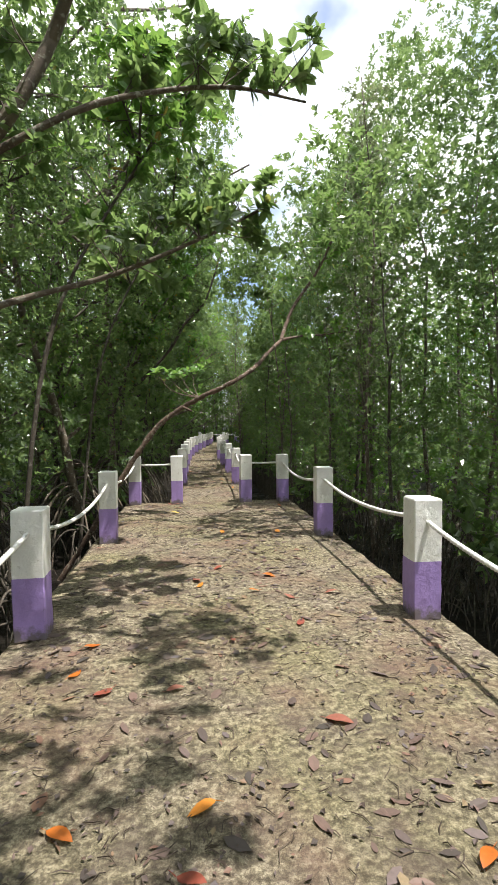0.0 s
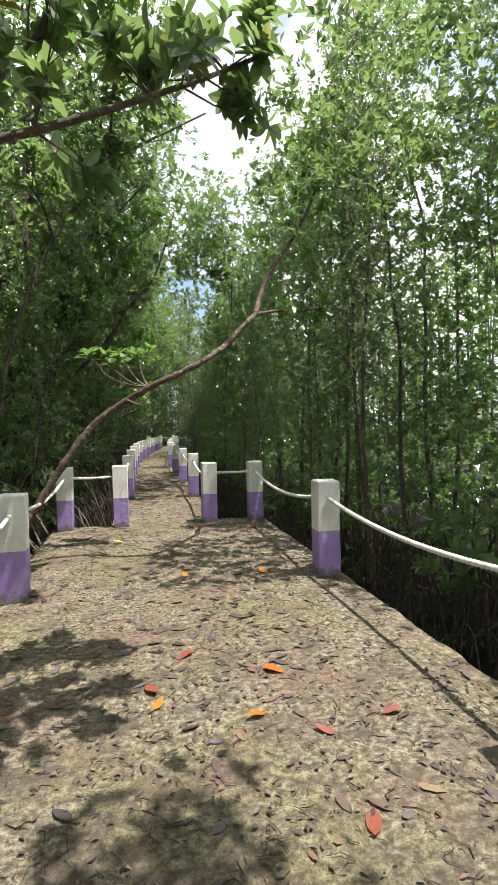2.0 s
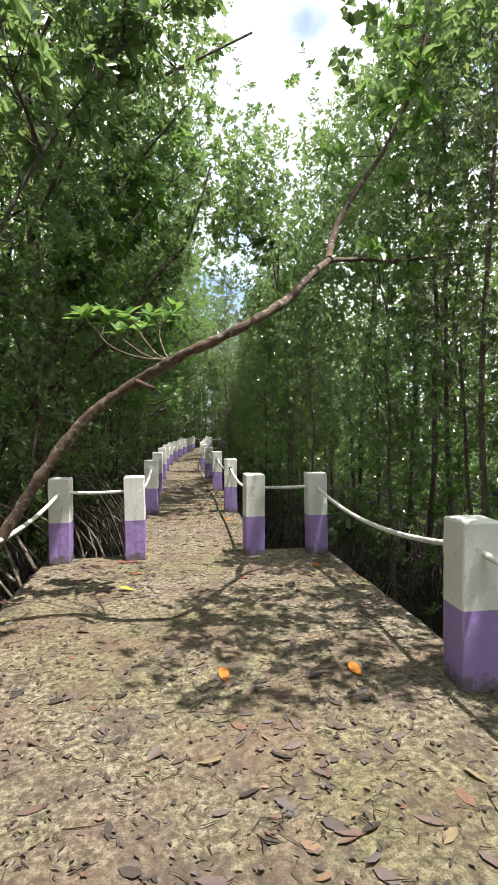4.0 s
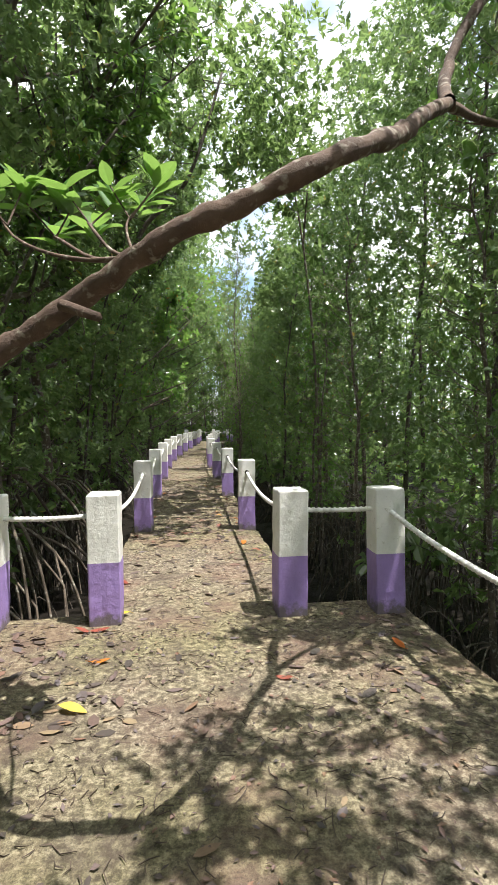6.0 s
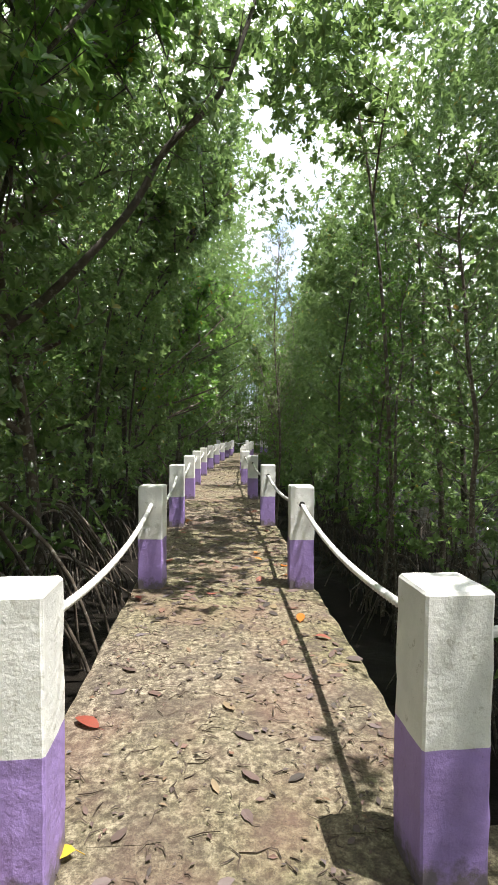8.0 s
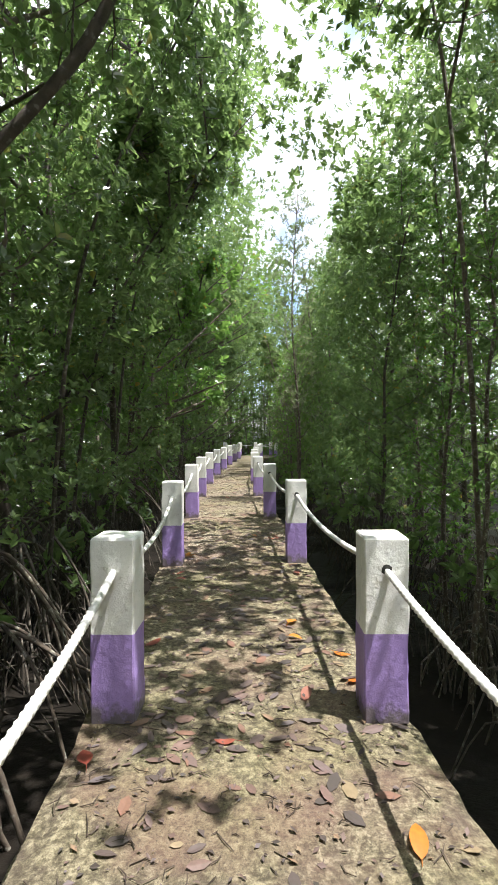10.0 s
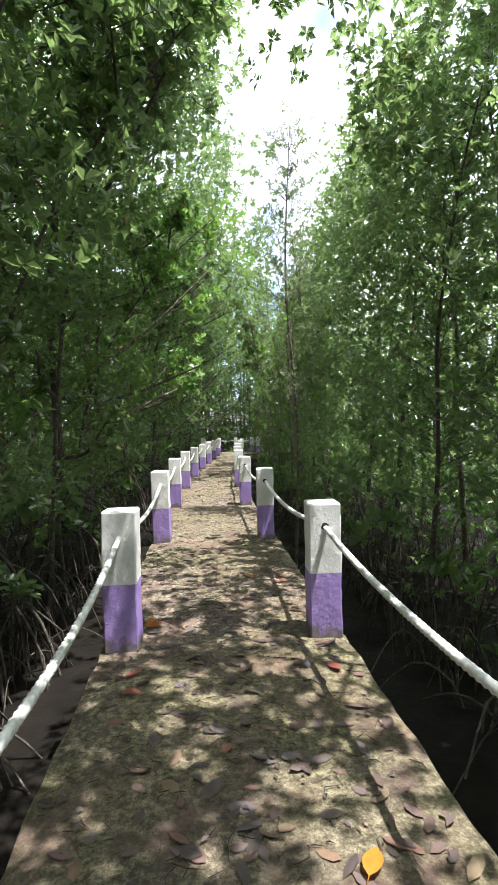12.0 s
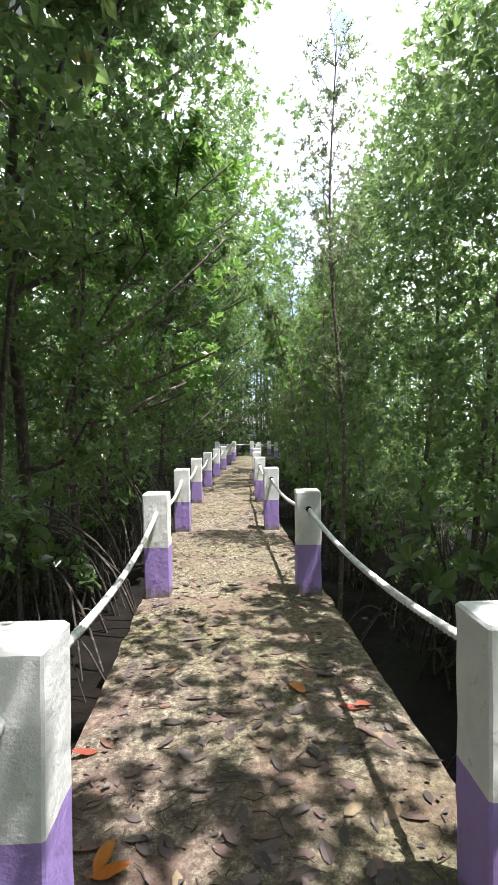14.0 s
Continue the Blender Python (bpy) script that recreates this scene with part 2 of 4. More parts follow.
def smooth_line(pts, steps=5):
    """A rounded line through the given points."""
    pts = [Vector(p) for p in pts]
    ext = [pts[0] * 2 - pts[1], *pts, pts[-1] * 2 - pts[-2]]
    out = []
    for i in range(1, len(ext) - 2):
        p0, p1, p2, p3 = ext[i - 1:i + 3]
        for k in range(steps):
            t = k / steps
            out.append(0.5 * (2 * p1 + (p2 - p0) * t + (2 * p0 - 5 * p1 + 4 * p2 - p3) * t * t + (3 * p1 - p0 - 3 * p2 + p3) * t ** 3))
    out.append(pts[-1])
    return out


MUD_Z = -0.85

# ---- ground ----
gv, gf = [], []
GX, GY = 90, 110
for j in range(GY + 1):
    for i in range(GX + 1):
        x, y = -22 + 44 * i / GX, -12 + 72 * j / GY
        if i in (0, GX):
            x *= 40
        if j in (0, GY):
            y += -900 if j == 0 else 900
        z = MUD_Z + 0.10 * noise.noise((x * 0.5, y * 0.5, 0)) + 0.07 * noise.noise((x * 1.7, y * 1.7, 3))
        gv.append((x, y, z))
for j in range(GY):
    for i in range(GX):
        a = j * (GX + 1) + i
        gf.append((a, a + 1, a + GX + 2, a + GX + 1))
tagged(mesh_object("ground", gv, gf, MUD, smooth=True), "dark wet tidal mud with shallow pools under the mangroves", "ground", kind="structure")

# ---- walkway deck ----
# centre line of the narrow walkway at each pair of posts
CENTRES = [(0.08, 8.90), (0.12, 11.80), (0.16, 14.78), (0.21, 17.78), (0.26, 20.72), (0.39, 23.66), (0.60, 26.6), (0.87, 29.5), (1.17, 32.4), (1.48, 35.3), (1.80, 38.2)]
PLAT_L, PLAT_R, PLAT_END = -1.50, 1.58, 9.04


def deck(name, left, right, thick, label, seed):
    """A concrete slab between two edge lines, with a worn, uneven edge and top."""
    rng = random.Random(seed)
    nx = 14
    rows = len(left)
    v, f = [], []
    for (lx, ly), (rx, ry) in zip(left, right):
        for i in range(nx + 1):
            t = i / nx
            x, y = lx + (rx - lx) * t, ly + (ry - ly) * t
            edge = i in (0, nx)
            dz = 0.006 * noise.noise((x * 3, y * 3, seed)) - (0.012 + 0.012 * rng.random() if edge else 0)
            if edge:
                x += 0.018 * noise.noise((x * 2, y * 4, 9)) + rng.uniform(-0.006, 0.006)
            v.append((x, y, dz))
    m = len(v)
    for (lx, ly), (rx, ry) in zip(left, right):
        v.append((lx + 0.01, ly, -thick))
        v.append((rx - 0.01, ry, -thick))
    for j in range(rows - 1):
        for i in range(nx):
            a = j * (nx + 1) + i
            f.append((a, a + 1, a + nx + 2, a + nx + 1))
        a, b = j * (nx + 1), (j + 1) * (nx + 1)
        f.append((a, b, m + 2 * j + 2, m + 2 * j))
        f.append((a + nx, m + 2 * j + 1, m + 2 * j + 3, b + nx))
        f.append((m + 2 * j, m + 2 * j + 2, m + 2 * j + 3, m + 2 * j + 1))
    for j in (0, rows - 1):
        a = j * (nx + 1)
        f.append(tuple([a + i for i in range(nx + 1)] + [m + 2 * j + 1, m + 2 * j]))
    ob = mesh_object(name, v, f, CONCRETE)
    return tagged(ob, label, "walkway", kind="structure")


def centre_at(y):
    for (x0, y0), (x1, y1) in zip(CENTRES, CENTRES[1:]):
        if y <= y1:
            return x0 + (x1 - x0) * (y - y0) / (y1 - y0)
    return CENTRES[-1][0]


ys = [-6 + 0.08 * k for k in range(round((PLAT_END + 6) / 0.08) + 1)]
deck("platform_deck", [(PLAT_L, y) for y in ys], [(PLAT_R, y) for y in ys], 0.17, "wide mossy concrete platform littered with fallen leaves", 1)
ys = [PLAT_END + 0.001 + 0.1 * k for k in range(int((39.4 - PLAT_END) / 0.1) + 1)]
deck("walkway_deck", [(centre_at(y) - 0.775, y) for y in ys], [(centre_at(y) + 0.80, y) for y in ys], 0.17, "narrow weathered concrete walkway running through the mangroves", 2)
ys = [39.39 + 0.12 * k for k in range(30)]
deck("far_platform_deck", [(0.3, y) for y in ys], [(3.6, y) for y in ys], 0.17, "far concrete platform at the end of the walkway", 3)

# piles and cross beams that carry the deck
pile_rows = [(-4.0, -1.25, 1.3), (0.0, -1.25, 1.3), (2.9, -1.25, 1.3), (5.8, -1.25, 1.3), (8.75, -1.25, 1.3)]
pile_rows += [(y, x - 0.6, x + 0.6) for x, y in CENTRES[1:]]
for y, xl, xr in pile_rows:
    frame_ob = tagged(new("deck_support"), "weathered concrete piles and cross beam under the deck", "support", "deck supports")
    frame_ob.location = ((xl + xr) / 2, y + 0.11, 0)
    half = (xr - xl) / 2
    for sx in (-half, half):
        s = Soup()
        s.tube([(sx, 0, -1.3), (sx, 0, -0.33)], [0.11, 0.11], 10)
        mesh_object("pile", s.v, s.f, CONCRETE, frame_ob)
    bm = bmesh.new()
    bmesh.ops.create_cube(bm, size=1.0, matrix=Matrix.Translation((0, 0, -0.255)) @ Matrix.Diagonal((2 * half + 0.25, 0.2, 0.16, 1)))
    part("cross_beam", bm, CONCRETE, frame_ob)


# ---- posts ----
POST_W, POST_H, PAINT_Z = 0.21, 0.87, 0.425


def post_section(name, z0, z1, material, parent, seed):
    """A length of a square rendered post with soft, lumpy arrises."""
    n, m = 6, max(4, int((z1 - z0) / 0.05))
    h = POST_W / 2
    ring = []
    for side in range(4):
        for k in range(n):
            t = -1 + 2 * (k + 0.5) / n
            if k == 0:
                t = -0.93
            if k == n - 1:
                t = 0.93
            p = {0: (t, -1), 1: (1, t), 2: (-t, 1), 3: (-1, -t)}[side]
            ring.append(p)
    v, f = [], []
    for j in range(m + 1):
        z = z0 + (z1 - z0) * j / m
        for a, b in ring:
            wob = 0.004 * noise.noise((a * 2 + seed * 7, b * 2, z * 7)) + 0.0025 * noise.noise((a * 6 + seed, b * 6, z * 22))
            bow = 0.004 * noise.noise((seed * 3.1, side, z * 2))
            v.append(((a * h) * (1 + wob * 9) + bow, (b * h) * (1 + wob * 9), z))
    r = len(ring)
    for j in range(m):
        for k in range(r):
            k2 = (k + 1) % r
            f.append((j * r + k, j * r + k2, (j + 1) * r + k2, (j + 1) * r + k))
    if z1 >= POST_H - 0.01:
        # a slightly domed, chamfered cap
        base = len(v)
        for a, b in ring:
            v.append((a * h * 0.93, b * h * 0.93, z1 + 0.010 + 0.003 * noise.noise((a + seed, b, 0))))
        for k in range(r):
            k2 = (k + 1) % r
            f.append((m * r + k, m * r + k2, base + k2, base + k))
        v.append((0, 0, z1 + 0.014))
        for k in range(r):
            f.append((base + k, base + (k + 1) % r, len(v) - 1))
    return mesh_object(name, v, f, material, parent, smooth=False)


def make_post(seed, drilled):
    post = tagged(new("rope_post"), "square concrete post painted white above and purple below", "post", "rope posts")
    post_section("purple_base", 0.0, PAINT_Z, PURPLE, post, seed)
    post_section("white_top", PAINT_Z, POST_H, WHITE, post, seed)
    # flat disc on each face, its dark colour standing for shade inside the hole
    for y in (-POST_W / 2 - 0.003, POST_W / 2 + 0.003) if drilled else ():
        s = Soup()
        ring = [(0.025 * math.cos(k * 0.5236) * (1 + 0.15 * math.sin(k * 2.1 + seed)), y, 0.73 + 0.025 * math.sin(k * 0.5236)) for k in range(12)]
        s.v = [*ring, (0, y - math.copysign(0.004, -y), 0.73)]
        s.f = [(k, (k + 1) % 12, 12) for k in range(12)]
        mesh_object("rope_hole_shade", s.v, s.f, HOLE_SHADE, post)
    return post


# front-left reference lines of the rows: x centre, y centre
right_row = [(1.415, -2.95), (1.415, 0.0), (1.42, 3.04), (1.415, 5.88), (1.415, 8.85)]
left_row = [(-1.36, -2.95), (-1.36, 0.0), (-1.37, 3.05), (-1.31, 5.90), (-1.31, 8.94)]
right_narrow = [(x + 0.63, y) for x, y in CENTRES]
left_narrow = [(x - 0.63, y + (0.04 if k else 0.0)) for k, (x, y) in enumerate(CENTRES)]
right_narrow[0] = (0.722, 8.91)
right_narrow[1:4] = [(0.795, 11.80), (0.835, 14.81), (0.86, 17.84)]
left_narrow[1:4] = [(-0.495, 11.89), (-0.48, 14.80), (-0.43, 17.90)]
left_narrow[0] = (-0.545, 8.94)
far_posts = [(0.45, 39.6), (0.45, 42.7), (1.45, 42.7), (2.45, 42.7), (3.45, 42.7), (3.45, 39.6)]
masters = [make_post(k + 1, False) for k in range(4)]
drilled_post = make_post(6, True)
rng = random.Random(5)
spots = right_row + left_row + right_narrow + left_narrow + far_posts
for k, (x, y) in enumerate(spots):
    turn = rng.uniform(-2.2, 2.2) + rng.choice((0, 0, 180))
    if y > 9.5:
        turn -= 4
    m = pose(x, y, -0.004, rng.uniform(-0.5, 0.5), rng.uniform(-0.5, 0.5), turn)
    if (x, y) == right_narrow[1]:
        drilled_post.matrix_basis = pose(x, y, -0.004, 0, 0, -4)
    elif (x, y) in right_narrow[2:]:
        copy_thing(drilled_post, pose(x, y, -0.004, rng.uniform(-0.4, 0.4), 0, -4 + rng.uniform(-2, 2)))
    elif k < 4:
        masters[k].matrix_basis = m
    else:
        copy_thing(masters[k % 4], m)


# ---- ropes ----
def rope_span(a, b, sag):
    """A three-strand twisted rope hanging between two posts."""
    a, b = Vector(a), Vector(b)
    length = (b - a).length
    near = a.y < 22
    n = max(24, int(length / (0.008 if near else 0.04)))
    pts = [a.lerp(b, k / n) - Vector((0, 0, 4 * sag * (k / n) * (1 - k / n))) for k in range(n + 1)]
    sides, v, f = 9, [], []
    for i, p in enumerate(pts):
        d = (pts[min(i + 1, n)] - pts[max(i - 1, 0)]).normalized()
        s = d.cross(Vector((0, 0, 1))).normalized()
        u = s.cross(d)
        tw = i * length / n * 165
        for k in range(sides):
            w = 2 * math.pi * k / sides
            r = 0.0170 + (0.0024 * math.cos(3 * (w - tw / 3)) if near else 0.0)
            v.append(p + (s * math.cos(w) + u * math.sin(w)) * r)
    for i in range(n):
        for k in range(sides):
            k2 = (k + 1) % sides
            f.append((i * sides + k, i * sides + k2, (i + 1) * sides + k2, (i + 1) * sides + k))
    ob = mesh_object("rope", v, f, ROPE, smooth=True)
    return tagged(ob, "twisted white rope sagging between painted concrete posts", "rope", "guard ropes")


ROPE_Z = 0.73
rng = random.Random(8)
for row in (right_row, left_row, right_narrow, left_narrow):
    for (x0, y0), (x1, y1) in zip(row, row[1:]):
        rope_span((x0, y0, ROPE_Z), (x1, y1, ROPE_Z), rng.uniform(0.085, 0.115) if row is right_narrow else rng.uniform(0.10, 0.15))
rope_span((right_row[-1][0], right_row[-1][1], ROPE_Z), (*right_narrow[0], ROPE_Z), 0.012)
rope_span((left_row[-1][0], left_row[-1][1], ROPE_Z), (*left_narrow[0], ROPE_Z), 0.02)
for p, q in zip(far_posts, far_posts[1:]):
    rope_span((*p, ROPE_Z), (*q, ROPE_Z), 0.06)
rope_span((*left_narrow[-1], ROPE_Z), (*far_posts[0], ROPE_Z), 0.05)
rope_span((*right_narrow[-1], ROPE_Z), (*far_posts[-1], ROPE_Z), 0.05)


# ---- trees ----
def prop_roots(s, rng, count, reach, height, radius):
    """Arching stilt roots from the trunk down into the mud."""
    for k in range(count):
        w = k * 6.283 / count + rng.uniform(-0.35, 0.35)
        r = reach * rng.uniform(0.45, 1.0)
        h = height * rng.uniform(0.45, 1.0)
        c, t = math.cos(w), math.sin(w)
        pts = [(0, 0, h), (c * r * 0.35, t * r * 0.35, h * 0.95), (c * r * 0.75, t * r * 0.75, h * 0.55), (c * r, t * r, -0.15)]
        line = smooth_line(pts, 3)
        s.tube(line, [radius * (1 - 0.35 * i / len(line)) for i in range(len(line))], 5, False)
        if rng.random() < 0.6:
            q = line[5]
            w2 = w + rng.uniform(-0.9, 0.9)
            end = Vector((q.x + math.cos(w2) * r * 0.4, q.y + math.sin(w2) * r * 0.4, -0.15))
            mid = q.lerp(end, 0.5) + Vector((math.cos(w2) * 0.1, math.sin(w2) * 0.1, 0.1))
            s.tube([q, mid, end], [radius * 0.7, radius * 0.6, radius * 0.5], 4, False)


def twig_cluster(wood, leaves, rng, start, d, length, twigs, leaf_len, count, r0):
    """A side branch with twigs, each ending in a rosette."""
    mid = start + d * length * 0.5 + Vector((rng.uniform(-0.06, 0.06), rng.uniform(-0.06, 0.06), rng.uniform(-0.02, 0.08))) * length
    end = start + d * length + Vector((0, 0, 0.12 * length))
    if leaves.plain:
        wood.tube([start, end], [r0 * 0.8, r0 * 0.4], 3, False)
    else:
        wood.tube([start, mid, end], [r0, r0 * 0.7, r0 * 0.4], 3, False)
    leaves.whorl(rng, end, (end - mid), count, leaf_len)
    for k in range(twigs):
        t = rng.uniform(0.2, 0.95)
        p = start.lerp(mid, t * 2) if t < 0.5 else mid.lerp(end, t * 2 - 1)
        dd = (d + Vector((rng.uniform(-1.1, 1.1), rng.uniform(-1.1, 1.1), rng.uniform(-0.35, 0.9)))).normalized()
        q = p + dd * length * rng.uniform(0.22, 0.5)
        if not leaves.plain:
            wood.tube([p, q], [r0 * 0.4, r0 * 0.25], 3, False)
        leaves.whorl(rng, q, dd, count, leaf_len)


def make_pole_tree(seed, height, leaf_len, material, bark, plain=False):
    """A slim, straight young mangrove with foliage along most of its stem."""
    rng = random.Random(seed)
    tree = tagged(new("mangrove_tree"), "slim straight young mangrove with glossy green leaf rosettes", "tree", "slim mangroves")
    wood, leaves = Soup(), Soup()
    leaves.plain = plain
    pts = [Vector((0, 0, -0.2))]
    drift = Vector((rng.uniform(-0.05, 0.05), rng.uniform(-0.05, 0.05), 0))
    for k in range(1, 9):
        drift += Vector((rng.uniform(-0.03, 0.03), rng.uniform(-0.03, 0.03), 0))
        pts.append(Vector((drift.x * k, drift.y * k, height * k / 8)))
    line = smooth_line(pts, 3)
    r0 = 0.0052 * height + 0.008
    wood.tube(line, [r0 * (1 - 0.85 * i / len(line)) + 0.004 for i in range(len(line))], 6)
    prop_roots(wood, rng, 3 if plain else 6, 0.5, 0.7, 0.016)
    branches = int(height * (6.6 if plain else 7.2))
    for k in range(branches):
        t = (0.06 if plain else 0.14) + (0.94 if plain else 0.86) * ((k + rng.random()) / branches) ** 0.9
        p = line[min(len(line) - 1, int(t * (len(line) - 1)))]
        w = k * 2.4 + rng.uniform(-0.5, 0.5)
        prof = (0.5 + 0.9 * math.sin(min(1.0, (t - 0.05) * 1.15) * math.pi) ** 0.7) if t > 0.3 else 0.62
        if t < 0.3 and rng.random() < 0.25 and not plain:
            continue
        el = rng.uniform(0.1, 0.9)
        d = Vector((math.cos(w), math.sin(w), el)).normalized()
        twig_cluster(wood, leaves, rng, p, d, prof * rng.uniform(0.5, 1.05), 4 if t > 0.3 or plain else 3, leaf_len, 6 if plain else 7, 0.011)
    leaves.whorl(rng, line[-1], Vector((0, 0, 1)), 9, leaf_len)
    mesh_object("trunk", wood.v, wood.f, bark, tree, smooth=True)
    mesh_object("crown", leaves.v, leaves.f, material, tree)
    return tree


def make_spreading_tree(seed, height, leaf_len, material, bark, plain=False):
    """A stout mangrove with stilt roots, bent limbs and a wide crown."""
    rng = random.Random(seed)
    tree = tagged(new("mangrove_tree"), "spreading mangrove with arching stilt roots and crooked limbs", "tree", "spreading mangroves")
    wood, leaves = Soup(), Soup()
    leaves.plain = plain
    lean = Vector((rng.uniform(-0.12, 0.12), rng.uniform(-0.12, 0.12), 0))
    pts = [Vector((0, 0, 0.5))]
    for k in range(1, 7):
        pts.append(Vector((lean.x * k * 2 + rng.uniform(-0.12, 0.12), lean.y * k * 2 + rng.uniform(-0.12, 0.12), 0.5 + (height - 0.5) * k / 6)))
    line = smooth_line(pts, 4)
    wood.tube(line, [0.062 * (1 - 0.82 * i / len(line)) for i in range(len(line))], 8)
    prop_roots(wood, rng, 8 if plain else 22, 1.05, 1.3, 0.017)
    for k in range(16):
        t = 0.12 + 0.86 * (k + rng.random()) / 16
        p = line[int(t * (len(line) - 1))]
        w = k * 2.4 + rng.uniform(-0.4, 0.4)
        ln = rng.uniform(1.3, 2.3) * (1.2 - 0.32 * t) if t > 0.38 or plain else rng.uniform(0.6, 0.9)
        d = Vector((math.cos(w), math.sin(w), rng.uniform(0.15, 0.75)))
        e1 = p + d * ln * 0.5 + Vector((0, 0, rng.uniform(-0.1, 0.15)))
        e2 = p + d * ln + Vector((rng.uniform(-0.25, 0.25), rng.uniform(-0.25, 0.25), rng.uniform(0.0, 0.5)))
        limb = smooth_line([p, e1, e2], 3)
        wood.tube(limb, [0.032 * (1 - 0.7 * i / len(limb)) for i in range(len(limb))], 5, False)
        for j in range(7):
            q = limb[rng.randint(1, len(limb) - 1)]
            dd = (d.normalized() * 0.4 + Vector((rng.uniform(-1, 1), rng.uniform(-1, 1), rng.uniform(-0.3, 0.9)))).normalized()
            twig_cluster(wood, leaves, rng, q, dd, rng.uniform(0.35, 0.85) * (1.0 if t > 0.38 or plain else 0.6), 4, leaf_len, 6 if plain else 7, 0.010)
    mesh_object("trunk", wood.v, wood.f, bark, tree, smooth=True)
    mesh_object("crown", leaves.v, leaves.f, material, tree)
    return tree


def make_feathery_tree(seed, height):
    """A tall thin tree with fine pale foliage."""
    rng = random.Random(seed)
    tree = tagged(new("feathery_tree"), "tall slender tree with sparse pale fine leaves against the sky", "tree", "tall pale trees")
    wood, leaves = Soup(), Soup()
    line = smooth_line([(0, 0, -0.3), (0.1, 0, height * 0.3), (-0.05, 0.1, height * 0.65), (0.1, 0.1, height)], 6)
    wood.tube(line, [0.032 * (1 - 0.9 * i / len(line)) + 0.003 for i in range(len(line))], 6)
    for k in range(84):
        t = 0.34 + 0.66 * (k + rng.random()) / 84
        p = line[int(t * (len(line) - 1))]
        w = k * 2.4
        ln = rng.uniform(0.4, 0.85) * (1.3 - 0.75 * t)
        d = Vector((math.cos(w), math.sin(w), rng.uniform(0.6, 1.6))).normalized()
        twig_cluster(wood, leaves, rng, p, d, ln * 1.2, 7, 0.05, 6, 0.005)
    mesh_object("trunk", wood.v, wood.f, BARK, tree, smooth=True)
    mesh_object("crown", leaves.v, leaves.f, LEAF_GREY, tree)
    return tree


def make_seedling(seed):
    """A knee-high mangrove seedling with large leaves and thin prop roots."""
    rng = random.Random(seed)
    plant = tagged(new("mangrove_seedling"), "low mangrove sapling with large dark green leaves over mud", "sapling", "mangrove saplings")
    wood, leaves = Soup(), Soup()
    for k in range(4):
        w = k * 1.7 + rng.random()
        top = Vector((math.cos(w) * 0.3, math.sin(w) * 0.3, rng.uniform(0.55, 1.15)))
        mid = top * 0.5 + Vector((0, 0, 0.12))
        wood.tube([(0, 0, -0.1), mid, top], [0.016, 0.012, 0.008], 5, False)
        for j in range(4):
            d = Vector((rng.uniform(-1, 1), rng.uniform(-1, 1), rng.uniform(0.1, 1.0))).normalized()
            q = mid.lerp(top, rng.uniform(0.3, 1.0)) + d * 0.14
            wood.tube([mid.lerp(top, 0.6), q], [0.006, 0.004], 3, False)
            leaves.whorl(rng, q, d, 6, 0.17)
    prop_roots(wood, rng, 5, 0.35, 0.3, 0.010)
    mesh_object("stem", wood.v, wood.f, BARK_DARK, plant, smooth=True)
    mesh_object("foliage", leaves.v, leaves.f, LEAF, plant)
    return plant


poles = [make_pole_tree(11, 8.2, 0.098, LEAF, BARK), make_pole_tree(12, 8.9, 0.098, LEAF, BARK_DARK), make_pole_tree(13, 7.6, 0.095, LEAF_YOUNG, BARK)]
far_poles = [make_pole_tree(15, 9.6, 0.11, LEAF, BARK, True), make_pole_tree(16, 10.4, 0.11, LEAF, BARK_DARK, True), make_pole_tree(17, 8.9, 0.11, LEAF_YOUNG, BARK, True)]
spreads = [make_spreading_tree(21, 8.8, 0.10, LEAF, BARK), make_spreading_tree(22, 9.6, 0.10, LEAF, BARK_DARK)]
far_spreads = [make_spreading_tree(23, 9.4, 0.115, LEAF, BARK_DARK, True), make_spreading_tree(24, 8.4, 0.115, LEAF_YOUNG, BARK, True)]
seedlings = [make_seedling(31), make_seedling(32)]
used = set()


def plant(kind, masters_of_kind, x, y, rng, low=0.85, high=1.12, tilt=3.0):
    k = rng.randrange(len(masters_of_kind))
    sc = rng.uniform(low, high)
    m = pose(x, y, MUD_Z, rng.uniform(-tilt, tilt), rng.uniform(-tilt, tilt), rng.uniform(0, 360)) @ Matrix.Scale(sc, 4)
    key = (kind, k)
    if key in used:
        copy_thing(masters_of_kind[k], m)
    else:
        used.add(key)
        masters_of_kind[k].matrix_basis = m


def edge_right(y):
    """How near the trees stand to the deck on the right-hand side."""
    return 2.75 if y < 8.5 else centre_at(max(y, 9.0)) + (2.1 if y < 15 else 1.7)


def edge_left(y):
    return -2.4 if y < 8.5 else centre_at(max(y, 9.0)) - 1.6


rng = random.Random(77)
# right-hand thicket of slim stems
y = -4.0
while y < 45:
    for col in range(3 if y < 24 else 2):
        x = edge_right(y) + col * 1.15 + rng.uniform(-0.15, 0.5)
        near = col == 0
        if near and 17.2 < y < 21.0:
            continue
        plant("pole" if near else "far_pole", poles if near else far_poles, x, y + rng.uniform(-0.5, 0.5), rng, 0.68 if near else 0.74 + 0.05 * col, 0.84 if near else 0.88 + 0.05 * col)
    y += 1.7
